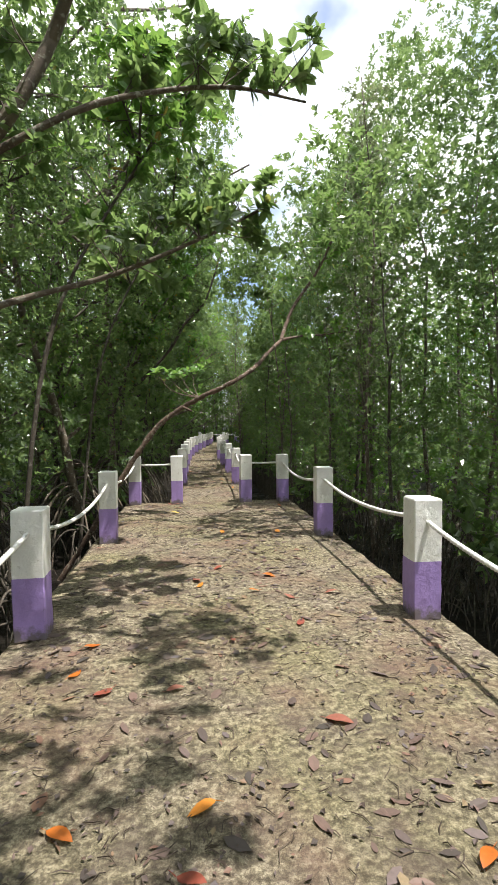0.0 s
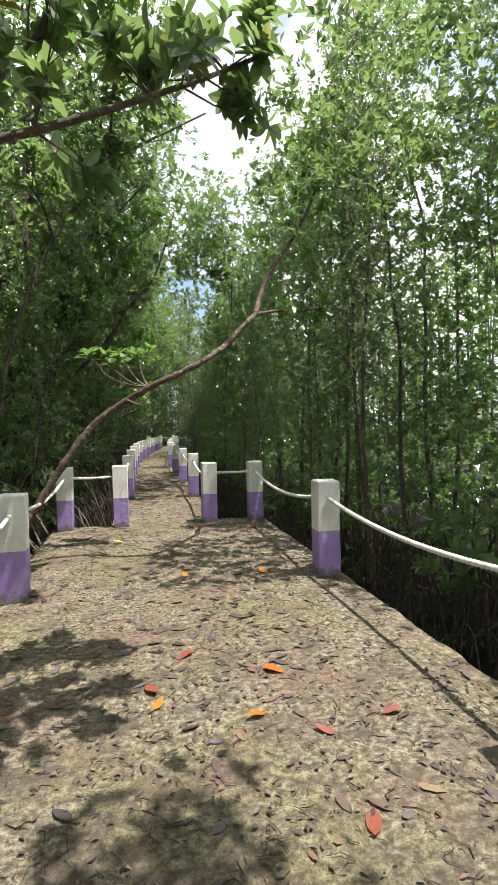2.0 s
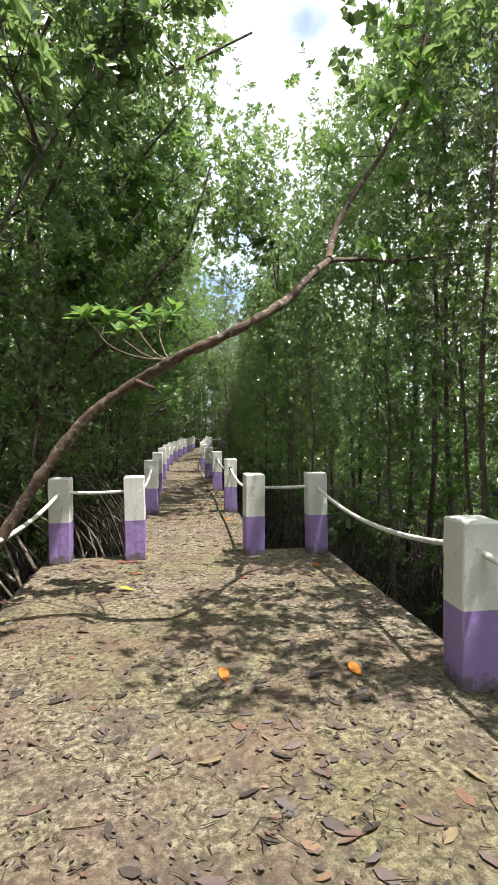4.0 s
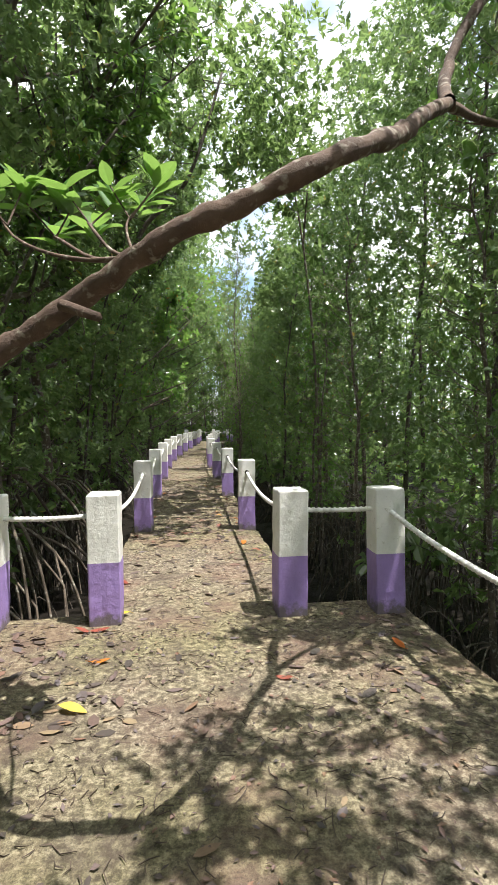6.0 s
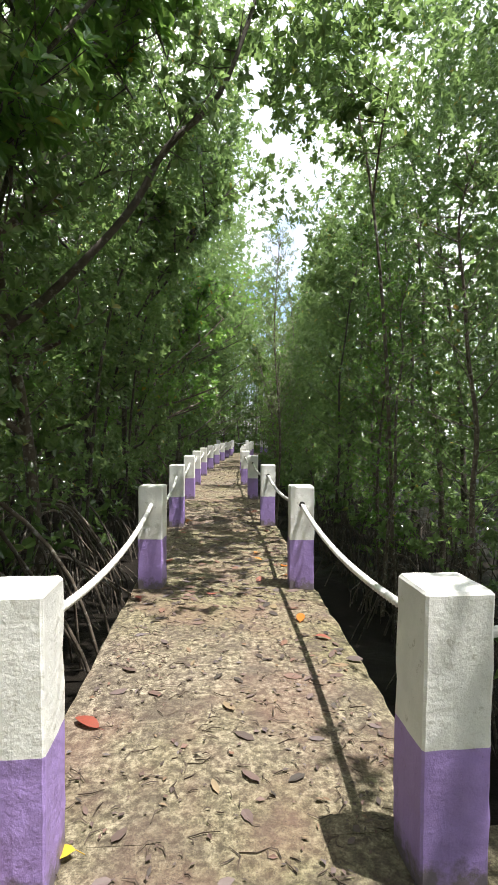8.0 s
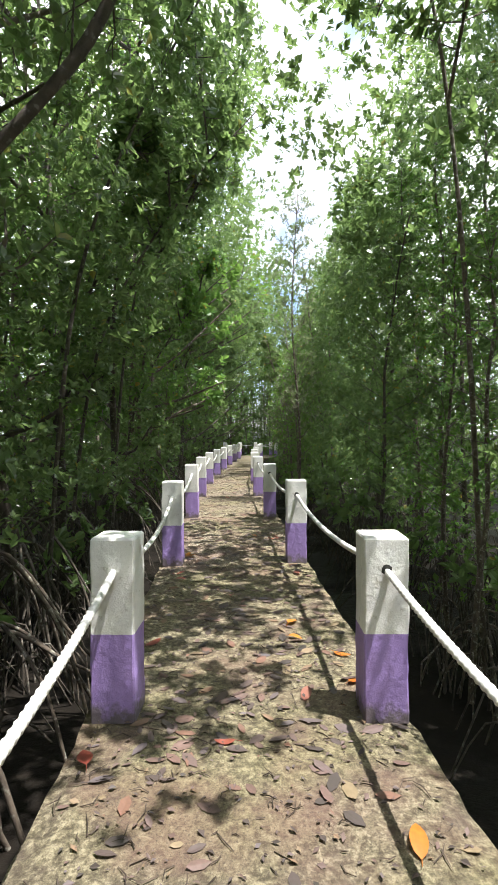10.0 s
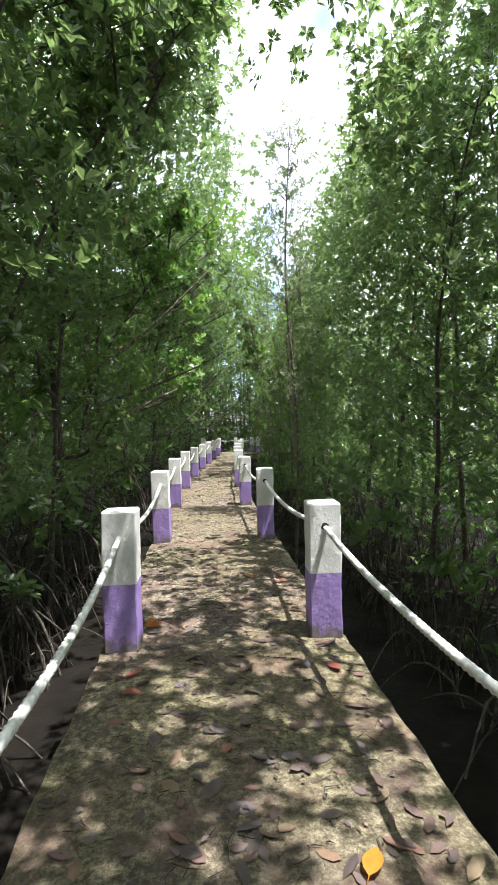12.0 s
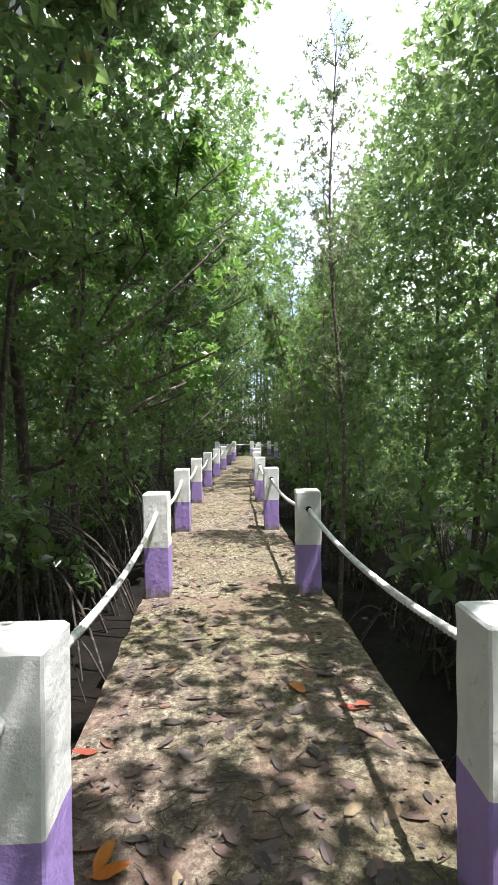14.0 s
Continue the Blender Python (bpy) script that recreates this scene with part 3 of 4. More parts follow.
# left-hand wood of spreading trees, with slim stems among them
y = -4.0
while y < 45:
    for col in range(2 if y < 28 else 1):
        x = edge_left(y) - 0.55 - col * 1.8 + rng.uniform(-0.4, 0.1)
        near = col == 0 and y < 20
        plant("spread" if near else "far_spread", spreads if near else far_spreads, x, y + rng.uniform(-0.6, 0.6), rng, 0.95, 1.2, 4.0)
    plant("far_pole", far_poles, edge_left(y) - rng.uniform(1.0, 4.5), y + rng.uniform(-0.8, 0.8), rng)
    y += 1.9
# wood that closes both ends
for k in range(30):
    plant("far_pole", far_poles, rng.uniform(-7, 10), rng.uniform(44, 49), rng, 1.05, 1.4)
for k in range(8):
    plant("far_spread", far_spreads, rng.uniform(-6, 7), rng.uniform(-11, -7), rng)


def deep_woods(name, seed, count, spot):
    """The unbroken mass of foliage deep in the wood."""
    rng = random.Random(seed)
    s = Soup()
    for k in range(count):
        x, y = spot(rng)
        top = 9.0 + 1.6 * noise.noise((x * 0.25, y * 0.35, seed))
        z = MUD_Z + top * rng.random() ** 0.9
        w = rng.uniform(0, 6.28)
        d = Vector((math.cos(w), math.sin(w), rng.uniform(-0.4, 0.7)))
        s.small_leaf(Vector((x, y, z)), d, Vector((rng.uniform(-0.6, 0.6), rng.uniform(-0.6, 0.6), 1)), rng.uniform(0.2, 0.36), rng.uniform(0.1, 0.17), rng.uniform(0, 0.3))
    for k in range(260):
        x, y = spot(rng)
        s.tube([(x, y, MUD_Z - 0.2), (x + rng.uniform(-0.3, 0.3), y + rng.uniform(-0.3, 0.3), 6)], [0.05, 0.03], 4, False)
    return tagged(mesh_object(name, s.v, s.f, LEAF), "dense dark green mangrove thicket deep in the wood", "woods", kind="stuff")


deep_woods("far_woods", 61, 42000, lambda r: (9.2 + 4.5 * r.random(), r.uniform(-8, 52)))
deep_woods("far_woods", 62, 42000, lambda r: (-7.6 - 4.5 * r.random(), r.uniform(-8, 52)))
deep_woods("far_woods", 63, 26000, lambda r: (r.uniform(-9, 12), 48.5 + 4 * r.random()))
deep_woods("far_woods", 64, 14000, lambda r: (r.uniform(-9, 11), -12 - 3 * r.random()))


def foliage_mass(name, seed, rosettes, spot, low, high, leaf_len, label):
    """Loose small-leaved growth that fills the wood between the stems."""
    rng = random.Random(seed)
    s = Soup()
    s.plain = True
    while rosettes > 0:
        x, y = spot(rng)
        z = rng.uniform(low, high)
        axis = Vector((rng.uniform(-1, 1), rng.uniform(-1, 1), rng.uniform(0.2, 1.2)))
        for k in range(5):
            p = Vector((x, y, z)) + Vector((rng.gauss(0, 0.3), rng.gauss(0, 0.3), rng.gauss(0, 0.25)))
            s.whorl(rng, p, axis + Vector((rng.uniform(-0.6, 0.6), rng.uniform(-0.6, 0.6), 0)), 6, leaf_len)
            rosettes -= 1
    return tagged(mesh_object(name, s.v, s.f, LEAF), label, "undergrowth", kind="stuff")


def right_side(r):
    y = r.uniform(-3, 44)
    return edge_right(y) + r.uniform(1.5, 6.0), y


def left_side(r):
    y = r.uniform(-3, 44)
    return edge_left(y) - r.uniform(1.2, 5.5), y


foliage_mass("wood_foliage", 71, 12000, right_side, 0.2, 9.4, 0.11, "fine green foliage filling the wood between slim stems")
foliage_mass("wood_foliage", 72, 13000, left_side, 0.2, 9.2, 0.11, "fine green foliage filling the wood behind spreading trees")


def canopy_wall(name, seed, rosettes, y0, y1, spot, leaf_len, label, material):
    """The leafy face of the wood along the walkway, thick with small rosettes on thin shoots."""
    rng = random.Random(seed)
    s = Soup()
    s.plain = True
    while rosettes > 0:
        y = rng.uniform(y0, y1)
        p = spot(rng, y)
        if noise.noise((p.x * 0.9, y * 0.9, p.z * 0.9 + seed)) < -0.28:
            continue
        lean = Vector((rng.uniform(-1, 1), rng.uniform(-1, 1), rng.uniform(0.1, 1.2))).normalized()
        for k in range(5):
            q = p + lean * (0.11 * k) + Vector((rng.gauss(0, 0.11), rng.gauss(0, 0.11), rng.gauss(0, 0.09)))
            s.whorl(rng, q, lean + Vector((rng.uniform(-0.6, 0.6), rng.uniform(-0.6, 0.6), 0)), 6, leaf_len)
            rosettes -= 1
    return tagged(mesh_object(name, s.v, s.f, material), label, "foliage", kind="stuff")


def left_face(r, y):
    """The left-hand face leans out over the walkway with height."""
    z = 0.4 + 7.9 * r.random() ** 0.85
    front = edge_left(y) - 0.1 + max(0.0, z - 2.2) * (0.40 if y > 8.5 else 0.27)
    if y > 8.5:
        front = min(front, centre_at(max(y, 9.0)) + 0.75)
    return Vector((front - abs(r.gauss(0, 0.8)), y, z))


def right_face(r, y):
    z = 0.4 + (8.6 if y < 17 else 6.6) * r.random() ** 0.72
    front = edge_right(y) + 0.1 + max(0.0, z - 2.2) * 0.22
    return Vector((front + abs(r.gauss(0, 0.8)), y, z))


FACE = "dense small-leaved green foliage walling in the walkway"
canopy_wall("canopy_foliage", 81, 11500, 0.5, 14, right_face, 0.088, FACE, LEAF)
canopy_wall("canopy_foliage", 82, 10000, 14, 27, right_face, 0.092, FACE, LEAF)
canopy_wall("canopy_foliage", 83, 6500, 27, 44, right_face, 0.12, FACE, LEAF)
canopy_wall("canopy_foliage", 84, 7200, 2.5, 14, left_face, 0.088, FACE, LEAF)
canopy_wall("canopy_foliage", 85, 9500, 14, 27, left_face, 0.092, FACE, LEAF)
canopy_wall("canopy_foliage", 86, 6500, 27, 44, left_face, 0.12, FACE, LEAF)
OVER = "loose green foliage reaching over the walkway"
canopy_wall("canopy_foliage", 87, 700, 10.7, 16.5, lambda r, y: Vector((centre_at(y) + r.uniform(0.5, 2.5), y, r.uniform(4.6, 6.6))), 0.092, OVER, LEAF)
canopy_wall("canopy_foliage", 90, 650, 14.6, 17.5, lambda r, y: Vector((centre_at(y) - r.uniform(0.75, 2.3), y, r.uniform(2.3, 5.2))), 0.11, OVER, LEAF)
canopy_wall("canopy_foliage", 91, 220, 15.6, 17.4, lambda r, y: Vector((centre_at(y) + r.uniform(1.5, 2.4), y, r.uniform(3.2, 5.4))), 0.11, OVER, LEAF)
canopy_wall("canopy_foliage", 92, 5500, 43.6, 46.5, lambda r, y: Vector((r.uniform(-6, 9), y, r.uniform(-0.3, 10.0))), 0.19, "dense green foliage closing the far end of the walkway", LEAF)
canopy_wall("canopy_foliage", 93, 480, 11.2, 13.7, lambda r, y: Vector((centre_at(y) + r.uniform(0.1, 1.7), y, r.uniform(4.5, 6.3))), 0.098, OVER, LEAF)
canopy_wall("canopy_foliage", 88, 380, 5.2, 7.0, lambda r, y: Vector((r.uniform(1.0, 2.8), y, r.uniform(3.6, 4.9))), 0.095, OVER, LEAF)
canopy_wall("canopy_foliage", 89, 3200, 25.0, 44.0, lambda r, y: Vector((centre_at(y) + r.uniform(-1.6, 2.2), y, r.uniform(4.6, 9.5))), 0.13, OVER, LEAF)
foliage_mass("undergrowth", 73, 3600, lambda r: (lambda p: (p[0] - 0.8, p[1]))(right_side(r)), MUD_Z + 0.15, 1.0, 0.13, "low dark mangrove seedlings covering the mud")
foliage_mass("undergrowth", 74, 2600, lambda r: (lambda p: (p[0] + 0.4, p[1]))(left_side(r)), MUD_Z + 0.15, 1.0, 0.13, "low dark mangrove seedlings covering the mud")


def root_tangle(seed, count, spot):
    """Thin arching roots and dead sticks crossing one another over the mud."""
    rng = random.Random(seed)
    s = Soup()
    for k in range(count):
        x, y = spot(rng)
        w, reach, h = rng.uniform(0, 6.28), rng.uniform(0.3, 0.9), rng.uniform(0.15, 0.75)
        c, t = math.cos(w) * reach, math.sin(w) * reach
        pts = [(x, y, MUD_Z - 0.1), (x + c * 0.15, y + t * 0.15, MUD_Z + h * 0.7), (x + c * 0.5, y + t * 0.5, MUD_Z + h), (x + c, y + t, MUD_Z - 0.1)]
        if rng.random() < 0.3:
            pts = pts[:2] + [(x + c * 0.2, y + t * 0.2, MUD_Z + h * 1.2)]
        line = smooth_line(pts, 3)
        r = rng.uniform(0.006, 0.015)
        s.tube(line, [r * (1 - 0.4 * i / len(line)) for i in range(len(line))], 4, False)
    return tagged(mesh_object("root_tangle", s.v, s.f, BARK_DARK, smooth=True), "tangle of thin dark mangrove roots over wet mud", "roots", kind="stuff")


def beside_right(r):
    y = r.uniform(0, 30)
    return (2.55 if y < 9 else centre_at(y) + 1.75) + r.random() ** 1.3 * 2.6, y


def beside_left(r):
    y = r.uniform(0, 30)
    return (-2.5 if y < 9 else centre_at(y) - 1.75) - r.random() ** 1.3 * 2.6, y


root_tangle(78, 1500, beside_right)
root_tangle(79, 1700, beside_left)
# saplings along the edges
for k in range(46):
    y = rng.uniform(-2, 34)
    if rng.random() < 0.6:
        x = max(edge_right(y) - rng.uniform(-0.7, 0.25), 2.4 if y < 10 else 0)
    else:
        x = min(edge_left(y) - rng.uniform(0.25, 1.0), -2.3 if y < 10 else 0)
    plant("seedling", seedlings, x, y, rng, 0.8, 1.35)
feathery = make_feathery_tree(41, 7.1)
feathery.matrix_basis = pose(1.55, 19.5, MUD_Z, 0, 1, 40)
copy_thing(feathery, pose(2.75, 7.6, MUD_Z, 2, 0, 200) @ Matrix.Scale(1.12, 4))
copy_thing(feathery, pose(3.4, 9.4, MUD_Z, 0, 1, 100) @ Matrix.Scale(1.2, 4))


# ---- the leaning mangrove that arches over the platform ----
def leafy_limb(wood, leaves, rng, pts, r0, r1, sprays, length, leaf_len, from_t=0.3, steps=5, lift=0.3):
    line = smooth_line(pts, steps)
    n = len(line)
    wood.tube(line, [(r0 + (r1 - r0) * i / n) * (1 + 0.22 * noise.noise((i * 4.0 / steps, r0 * 50, 0))) for i in range(n)], 12 if wood.lumpy else 8)
    for k in range(sprays):
        i = int((from_t + (1 - from_t) * rng.random()) * (n - 1))
        d = Vector((rng.uniform(-1, 1), rng.uniform(-1, 1), rng.uniform(-0.5, 0.8) + lift)).normalized()
        twig_cluster(wood, leaves, rng, line[i], d, length * rng.uniform(0.5, 1.1), 4, leaf_len, 7, 0.008)
    return line


arch = tagged(new("leaning_mangrove"), "crooked brown mangrove trunk leaning low across the platform", "tree")
wood, leaves, rng = Soup(), Soup(), random.Random(51)
leaves.fine = True
wood.lumpy = 0.4
leafy_limb(wood, leaves, rng, [(-2.3, 7.1, -0.95), (-1.75, 7.1, -0.1), (-1.42, 7.1, 0.47), (-1.1, 7.1, 0.97), (-0.80, 7.1, 1.38), (-0.55, 7.08, 1.6), (-0.33, 7.03, 1.73), (-0.08, 6.87, 1.86), (0.17, 6.82, 1.97), (0.44, 6.82, 2.11), (0.70, 7.05, 2.30), (0.92, 7.3, 2.53), (1.2, 7.65, 2.80)], 0.042, 0.028, 0, 0.4, 0.14, steps=12)
leafy_limb(wood, leaves, rng, [(1.2, 7.65, 2.80), (1.33, 7.9, 3.1), (1.5, 8.0, 3.45), (1.95, 8.1, 4.1), (2.3, 8.2, 4.9), (2.6, 8.3, 6.2)], 0.036, 0.012, 22, 0.55, 0.11, 0.5)
leafy_limb(wood, leaves, rng, [(1.2, 7.65, 2.80), (1.6, 7.95, 2.92), (2.1, 8.1, 2.98), (2.7, 8.2, 3.1)], 0.022, 0.008, 6, 0.4, 0.11, 0.5)
# low spray of bright young leaves and a broken stub on the trunk
fork = Vector((-0.15, 6.97, 1.84))
for k in range(4):
    p = Vector((-0.62 + 0.13 * k, 7.35 + 0.08 * (k % 2), 2.02 + 0.03 * k))
    tip = Vector((-0.80 + 0.20 * k, 7.75 + rng.uniform(-0.15, 0.15), 2.28 + rng.uniform(-0.08, 0.1)))
    wood.tube(smooth_line([fork, fork.lerp(p, 0.5) + Vector((0, 0, -0.04)), p, tip], 4), [0.009 - 0.0004 * i for i in range(13)], 5, False)
    leaves.whorl(rng, tip, Vector((0.1, -0.3, 1)), 9, 0.16)
    for side in (-1, 1):
        e = p.lerp(tip, 0.55) + Vector((0.09 * side, rng.uniform(-0.12, 0.08), 0.06 + rng.uniform(0, 0.06)))
        wood.tube([p.lerp(tip, 0.25), e], [0.005, 0.004], 4, False)
        leaves.whorl(rng, e, Vector((0.3 * side, -0.3, 1)), 7, 0.15)
wood.tube([(-0.38, 6.99, 1.70), (-0.26, 6.86, 1.64)], [0.022, 0.016], 6)
mesh_object("trunk", wood.v, wood.f, BARK_RED, arch, smooth=True)
mesh_object("crown", leaves.v, leaves.f, LEAF_YOUNG, arch)

# ---- overhanging limbs of a large tree beside the platform ----
big = tagged(new("overhanging_mangrove"), "large mangrove with dark limbs hanging over the platform", "tree")
wood, leaves, rng = Soup(), Soup(), random.Random(52)
leaves.fine = True
leafy_limb(wood, leaves, rng, [(-2.9, 2.6, -1.0), (-2.8, 2.7, 0.8), (-2.4, 2.9, 2.2), (-1.7, 3.1, 3.2), (-1.2, 3.2, 4.1), (-0.9, 3.3, 5.2)], 0.10, 0.03, 16, 0.6, 0.13, 0.55)
leafy_limb(wood, leaves, rng, [(-2.6, 3.4, 2.0), (-1.7, 3.8, 2.45), (-0.9, 4.0, 2.75), (0.0, 4.15, 3.2), (0.55, 4.2, 3.5)], 0.035, 0.008, 20, 0.42, 0.13, 0.5)
leafy_limb(wood, leaves, rng, [(-1.7, 3.1, 3.2), (-0.9, 3.2, 3.7), (0.0, 3.4, 4.0), (0.7, 3.6, 4.05)], 0.03, 0.008, 15, 0.45, 0.13, 0.4)
# two high limbs above the view, added to shade the near deck
leafy_limb(wood, leaves, rng, [(-2.4, 2.9, 2.2), (-1.6, 1.6, 4.4), (0.2, 0.5, 5.3), (1.4, 0.0, 5.7)], 0.045, 0.01, 40, 0.75, 0.13, 0.35)
leafy_limb(wood, leaves, rng, [(-1.2, 3.2, 4.1), (-0.4, 2.6, 5.2), (0.7, 2.2, 5.8), (1.5, 1.8, 6.0)], 0.04, 0.01, 36, 0.75, 0.13, 0.3)
mesh_object("trunk", wood.v, wood.f, BARK, big, smooth=True)
mesh_object("crown", leaves.v, leaves.f, LEAF, big)


# ---- slender mangroves whose limbs reach over the walkway ----
def overhanging_tree(foot, tip, rng, sprays, material, bark, sub):
    tree = tagged(new("overhanging_mangrove"), "slender mangrove arching its leafy limbs over the walkway", "tree", "arching mangroves")
    wood, leaves = Soup(), Soup()
    foot, tip = Vector(foot), Vector(tip)
    knee = foot.lerp(tip, 0.18) + Vector((0, 0, (tip.z - foot.z) * 0.32))
    high = foot.lerp(tip, 0.6) + Vector((0, rng.uniform(-0.3, 0.3), (tip.z - foot.z) * 0.22))
    line = leafy_limb(wood, leaves, rng, [foot, knee, high, tip], 0.028, 0.007, sprays, 0.6, 0.135, 0.5, 6)
    for k in range(sub):
        p = line[int(len(line) * rng.uniform(0.45, 0.75))]
        e = p + Vector((rng.uniform(-0.2, 0.4) * (1 if tip.x > foot.x else -1), rng.choice((-1, 1)) * rng.uniform(0.7, 1.3), rng.uniform(0.2, 0.9)))
        leafy_limb(wood, leaves, rng, [p, p.lerp(e, 0.5) + Vector((0, 0, 0.1)), e], 0.018, 0.006, 9, 0.5, 0.135, 0.3, 4)
    prop_roots_at = Soup()
    prop_roots(prop_roots_at, rng, 7, 0.6, 0.8, 0.015)
    base = len(wood.v)
    wood.v += [Vector(v) + Vector((foot.x, foot.y, MUD_Z)) for v in prop_roots_at.v]
    wood.f += [tuple(i + base for i in f) for f in prop_roots_at.f]
    mesh_object("trunk", wood.v, wood.f, bark, tree, smooth=True)
    mesh_object("crown", leaves.v, leaves.f, material, tree)


rng = random.Random(54)
# from the left-hand side
for k, y in enumerate((4.6, 7.6, 10.4, 16.2, 20.0, 24.0, 29.0, 33.0)):
    c = centre_at(max(y, 9.0)) if y > 8.5 else -0.15
    overhanging_tree((min(c - 1.8, -2.1) + rng.uniform(-0.3, 0.1), y, MUD_Z - 0.1), (c + rng.uniform(0.1, 0.6), y + rng.uniform(0.2, 1.2), rng.uniform(4.9, 6.2)), rng, 17, LEAF if k % 2 else LEAF_YOUNG, BARK_DARK, 4)
# tall ones that reach high over the walkway
overhanging_tree((-1.75, 17.6, MUD_Z - 0.1), (0.2, 17.3, 7.0), rng, 18, LEAF, BARK_DARK, 4)
overhanging_tree((2.35, 13.7, MUD_Z - 0.1), (1.5, 14.2, 6.7), rng, 6, LEAF, BARK, 2)
overhanging_tree((-1.85, 14.8, MUD_Z - 0.1), (0.4, 14.9, 6.9), rng, 10, LEAF, BARK_DARK, 2)
overhanging_tree((-2.1, 11.4, MUD_Z - 0.1), (0.25, 12.2, 6.9), rng, 16, LEAF, BARK_DARK, 4)
# a long crooked limb rising from the left-hand wood
limb_tree = tagged(new("overhanging_mangrove"), "mangrove with one long dark crooked limb rising over the walkway", "tree", "arching mangroves")
wood, leaves = Soup(), Soup()
leafy_limb(wood, leaves, rng, [(-3.2, 12.0, -0.95), (-2.9, 12.05, 1.0), (-2.2, 12.1, 1.95), (-1.5, 12.1, 2.5), (-0.75, 12.1, 3.3), (-0.4, 12.1, 3.9), (0.07, 12.1, 4.4), (0.35, 12.1, 5.1), (0.57, 12.1, 5.85)], 0.055, 0.014, 22, 0.6, 0.10, 0.5)
mesh_object("trunk", wood.v, wood.f, BARK_DARK, limb_tree, smooth=True)
mesh_object("crown", leaves.v, leaves.f, LEAF, limb_tree)
# from the right-hand side
for k, y in enumerate((27.0, 31.5)):
    c = centre_at(y)
    overhanging_tree((c + 1.7 + rng.uniform(0, 0.3), y, MUD_Z - 0.1), (c + rng.uniform(0.75, 1.15), y + rng.uniform(-0.4, 0.8), rng.uniform(4.2, 5.2)), rng, 9, LEAF_YOUNG if k % 2 else LEAF, BARK, 3)


# ---- leaf litter ----
def litter_leaf(s, rng, x, y, z, length, curl):
    w = rng.uniform(0, 6.28)
    d = Vector((math.cos(w), math.sin(w), rng.uniform(-0.03, 0.06)))
    i = len(s.v)
    s.leaf(Vector((x, y, z)), d, Vector((rng.uniform(-0.3, 0.3), rng.uniform(-0.3, 0.3), 1)), length, length * rng.uniform(0.36, 0.5), curl, rng.uniform(-0.1, 0.06))
    low = min(v.z for v in s.v[i:])
    for v in s.v[i:]:
        v.z += z - low


def on_deck(rng):
    """A random place on the deck, clear of the posts' feet."""
    if rng.random() < 0.58:
        return rng.uniform(PLAT_L + 0.08, PLAT_R - 0.1), rng.uniform(-1.5, 9.0)
    y = 9.0 + 22 * rng.random() ** 1.1
    return centre_at(y) + rng.uniform(-0.72, 0.72), y


rng = random.Random(91)
s = Soup()
for k in range(3600):
    x, y = on_deck(rng)
    if noise.noise((x * 1.1, y * 0.8, 4)) < 0.12 and rng.random() < 0.82:
        continue
    litter_leaf(s, rng, x, y, 0.004, rng.uniform(0.04, 0.115), rng.uniform(-0.02, 0.14))
for k in range(420):
    y = 11.2 + 7.0 * rng.random()
    off = rng.uniform(-0.70, 0.72)
    litter_leaf(s, rng, centre_at(y) + off, y, 0.004, rng.uniform(0.06, 0.125), rng.uniform(-0.02, 0.16))
tagged(mesh_object("dead_leaves", s.v, s.f, LITTER_BROWN), "brown and grey dead leaves strewn over the concrete", "leaf litter", kind="stuff")
s = Soup()
for k in range(14000):
    x, y = on_deck(rng)
    if noise.noise((x * 1.3, y * 0.8, 7)) < -0.1 and rng.random() < 0.6:
        continue
    w, ln = rng.uniform(0, 6.28), rng.uniform(0.012, 0.04)
    s.small_leaf(Vector((x, y, 0.006 + rng.uniform(0, 0.004))), Vector((math.cos(w), math.sin(w), rng.uniform(-0.05, 0.25))), Vector((rng.uniform(-0.5, 0.5), rng.uniform(-0.5, 0.5), 1)), ln, ln * rng.uniform(0.25, 0.7), rng.uniform(-0.2, 0.2))
tagged(mesh_object("leaf_fragments", s.v, s.f, LITTER_BROWN), "crumbled brown leaf fragments strewn over the concrete", "leaf litter", kind="stuff")
s = Soup()
for k in range(6000):
    x, y = on_deck(rng)
    w = rng.uniform(0, 6.28)
    ln = 0.025 + 0.085 * rng.random() ** 1.6
    d = Vector((math.cos(w), math.sin(w), 0))
    bend = Vector((-d.y, d.x, 0)) * rng.uniform(-0.32, 0.32) * ln
    p = Vector((x, y, 0.006))
    s.tube([p, p + d * ln * 0.5 + bend + Vector((0, 0, rng.uniform(0, 0.008))), p + d * ln], [0.0022, 0.0026, 0.0012], 3, False)
tagged(mesh_object("twigs", s.v, s.f, TWIG), "small dry twigs and leaf stalks scattered on concrete", "twigs", kind="stuff")


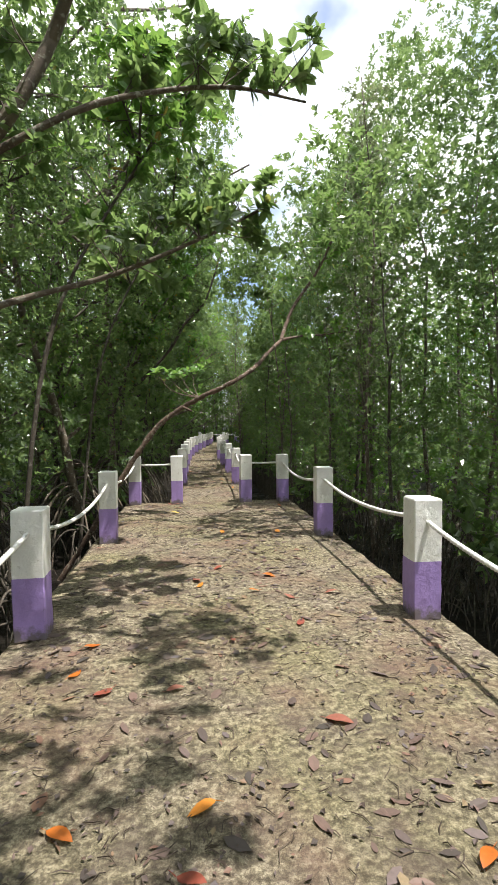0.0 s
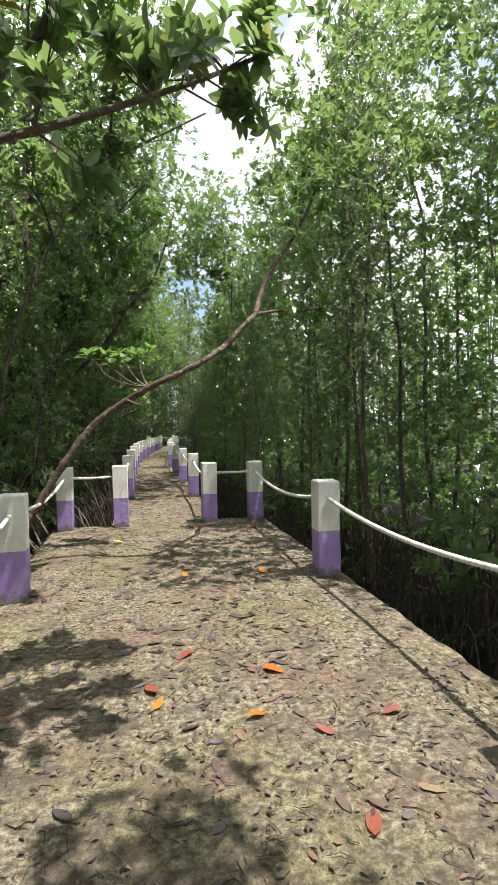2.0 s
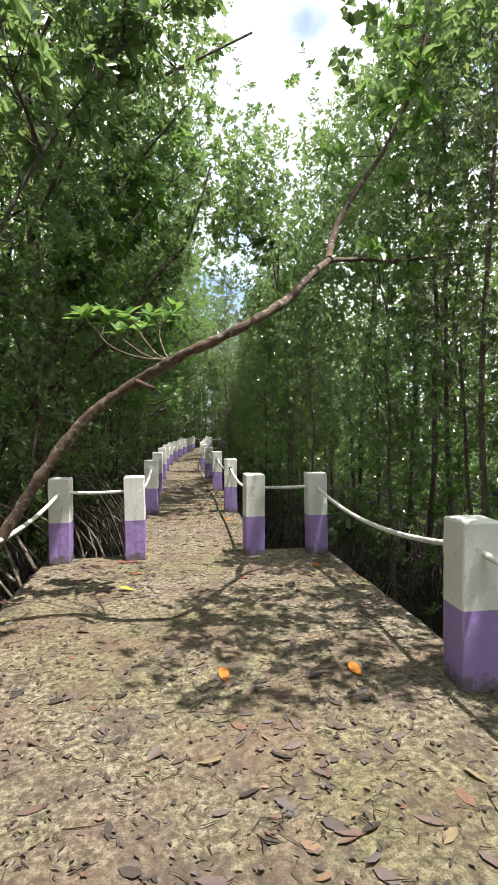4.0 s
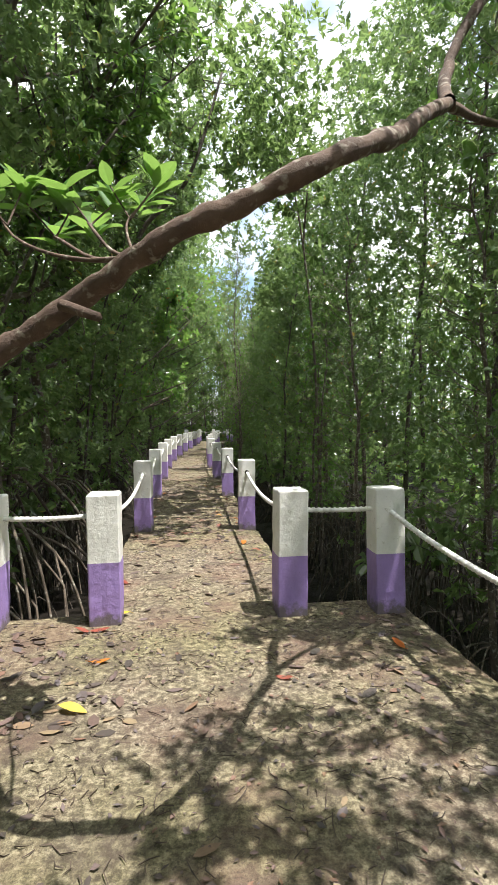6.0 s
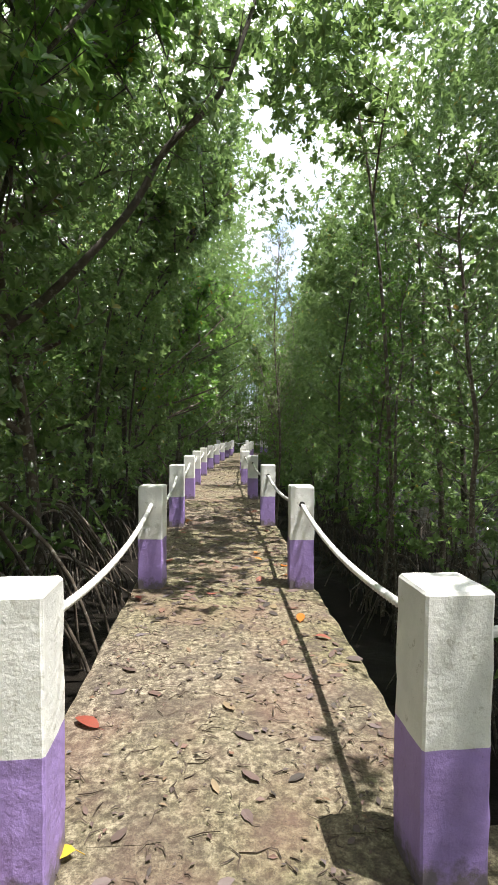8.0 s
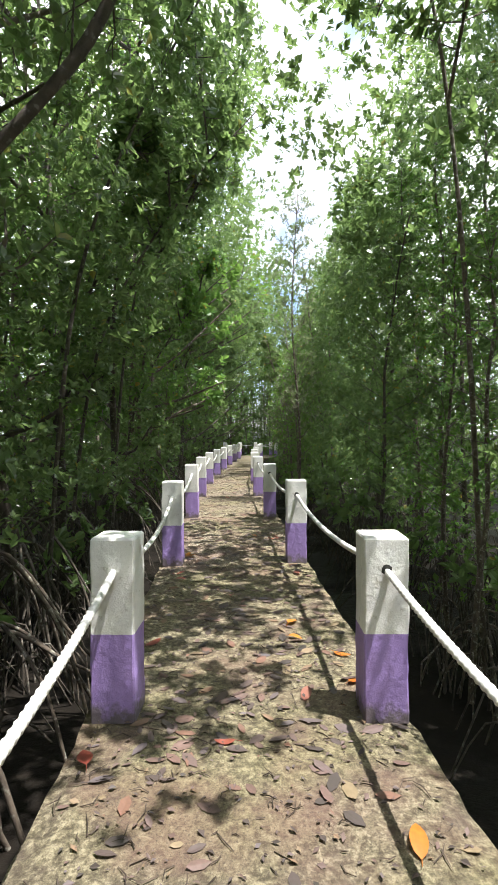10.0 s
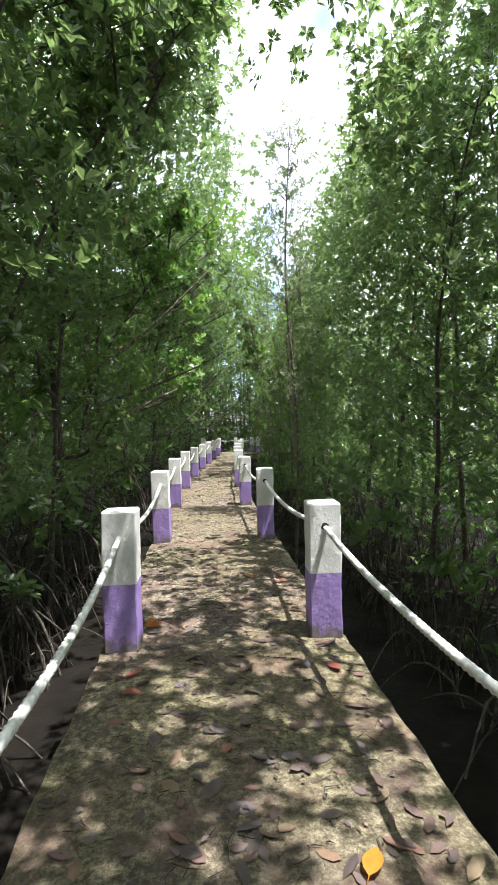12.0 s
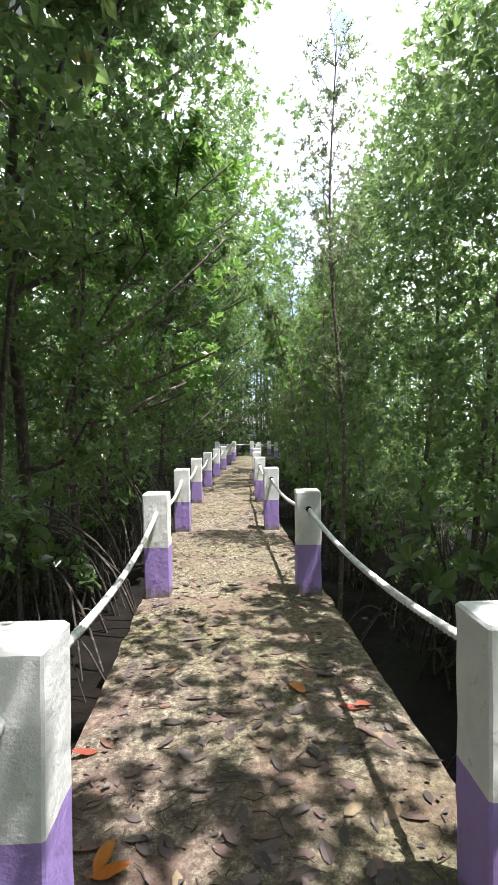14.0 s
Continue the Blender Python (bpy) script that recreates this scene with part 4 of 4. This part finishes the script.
def fallen_leaf(x, y, turn, length, material, label, seed):
    rng = random.Random(seed)
    s = Soup()
    # midrib with two curved halves and a stalk
    n = 7
    top, bot = [], []
    for k in range(n + 1):
        t = k / n
        half = 0.22 * length * math.sin(math.pi * t ** 0.85) ** 0.8
        z = 0.008 + 0.012 * math.sin(t * 3.0 + seed)
        top.append(Vector((t * length, half, z + half * 0.14)))
        bot.append(Vector((t * length, -half, z + half * rng.uniform(0.05, 0.2))))
    mid = [Vector((t.x, 0, (t.z + b.z) / 2 - t.y * 0.15)) for t, b in zip(top, bot)]
    s.v = top + mid + bot
    m = n + 1
    for k in range(n):
        s.f += [(k, k + 1, m + k + 1, m + k), (m + k, m + k + 1, 2 * m + k + 1, 2 * m + k)]
    s.tube([(0, 0, mid[0].z), (-0.03, 0.004, 0.005)], [0.002, 0.0015], 3)
    low = min(v.z for v in map(Vector, s.v))
    ob = mesh_object("fallen_leaf", [Vector(v) - Vector((0, 0, low)) for v in s.v], s.f, material, smooth=True)
    ob.matrix_basis = pose(x, y, 0.006, 0, 0, turn)
    return tagged(ob, label, "fallen leaf", "bright fallen leaves")


kinds = [(LITTER_ORANGE, "bright orange fallen leaf lying on the concrete"), (LITTER_YELLOW, "yellow fallen leaf lying on the concrete"), (LITTER_RED, "dull red fallen leaf lying on the concrete")]
rng = random.Random(93)
ORANGE_AT = [(-0.8, 1.25), (-0.2, 1.3), (-0.97, 2.74), (-0.98, 2.36), (-0.24, 3.9), (0.29, 3.74), (0.71, 0.99), (0.38, 4.18), (0.11, 6.22), (0.85, 6.18), (-0.55, 8.3), (1.26, 8.2), (0.64, 10.92), (0.46, 12.74), (0.49, 12.93), (0.7, 12.06), (0.71, 12.47), (-0.37, 15.07), (-0.36, 15.08), (0.5, 16.09)]
RED_AT = [(0.51, 3.04), (-0.72, 2.23), (-0.34, 1.01), (0.35, 1.8), (0.02, 4.5), (-0.22, 4.03), (0.53, 7.94), (-0.63, 8.75), (-0.63, 8.73), (-0.48, 9.7), (0.69, 10.65), (-0.54, 11.44), (0.47, 12.03), (-0.47, 12.65), (-0.42, 14.35), (0.12, 13.67), (-0.41, 14.16), (0.72, 15.93), (0.77, 14.22), (0.75, 15.92), (-0.48, 15.71)]
YELLOW_AT = [(-0.62, 7.84), (-0.4, 9)]
k = 0
for (mat, text), places in zip(kinds, (ORANGE_AT, YELLOW_AT, RED_AT)):
    for x, y in places:
        fallen_leaf(x, y, rng.uniform(0, 360), rng.uniform(0.10, 0.15), mat, text, k)
        k += 1
for k in range(60, 70):
    x, y = on_deck(rng)
    mat, text = kinds[2]
    fallen_leaf(x, y, rng.uniform(0, 360), rng.uniform(0.08, 0.12), mat, text, k)
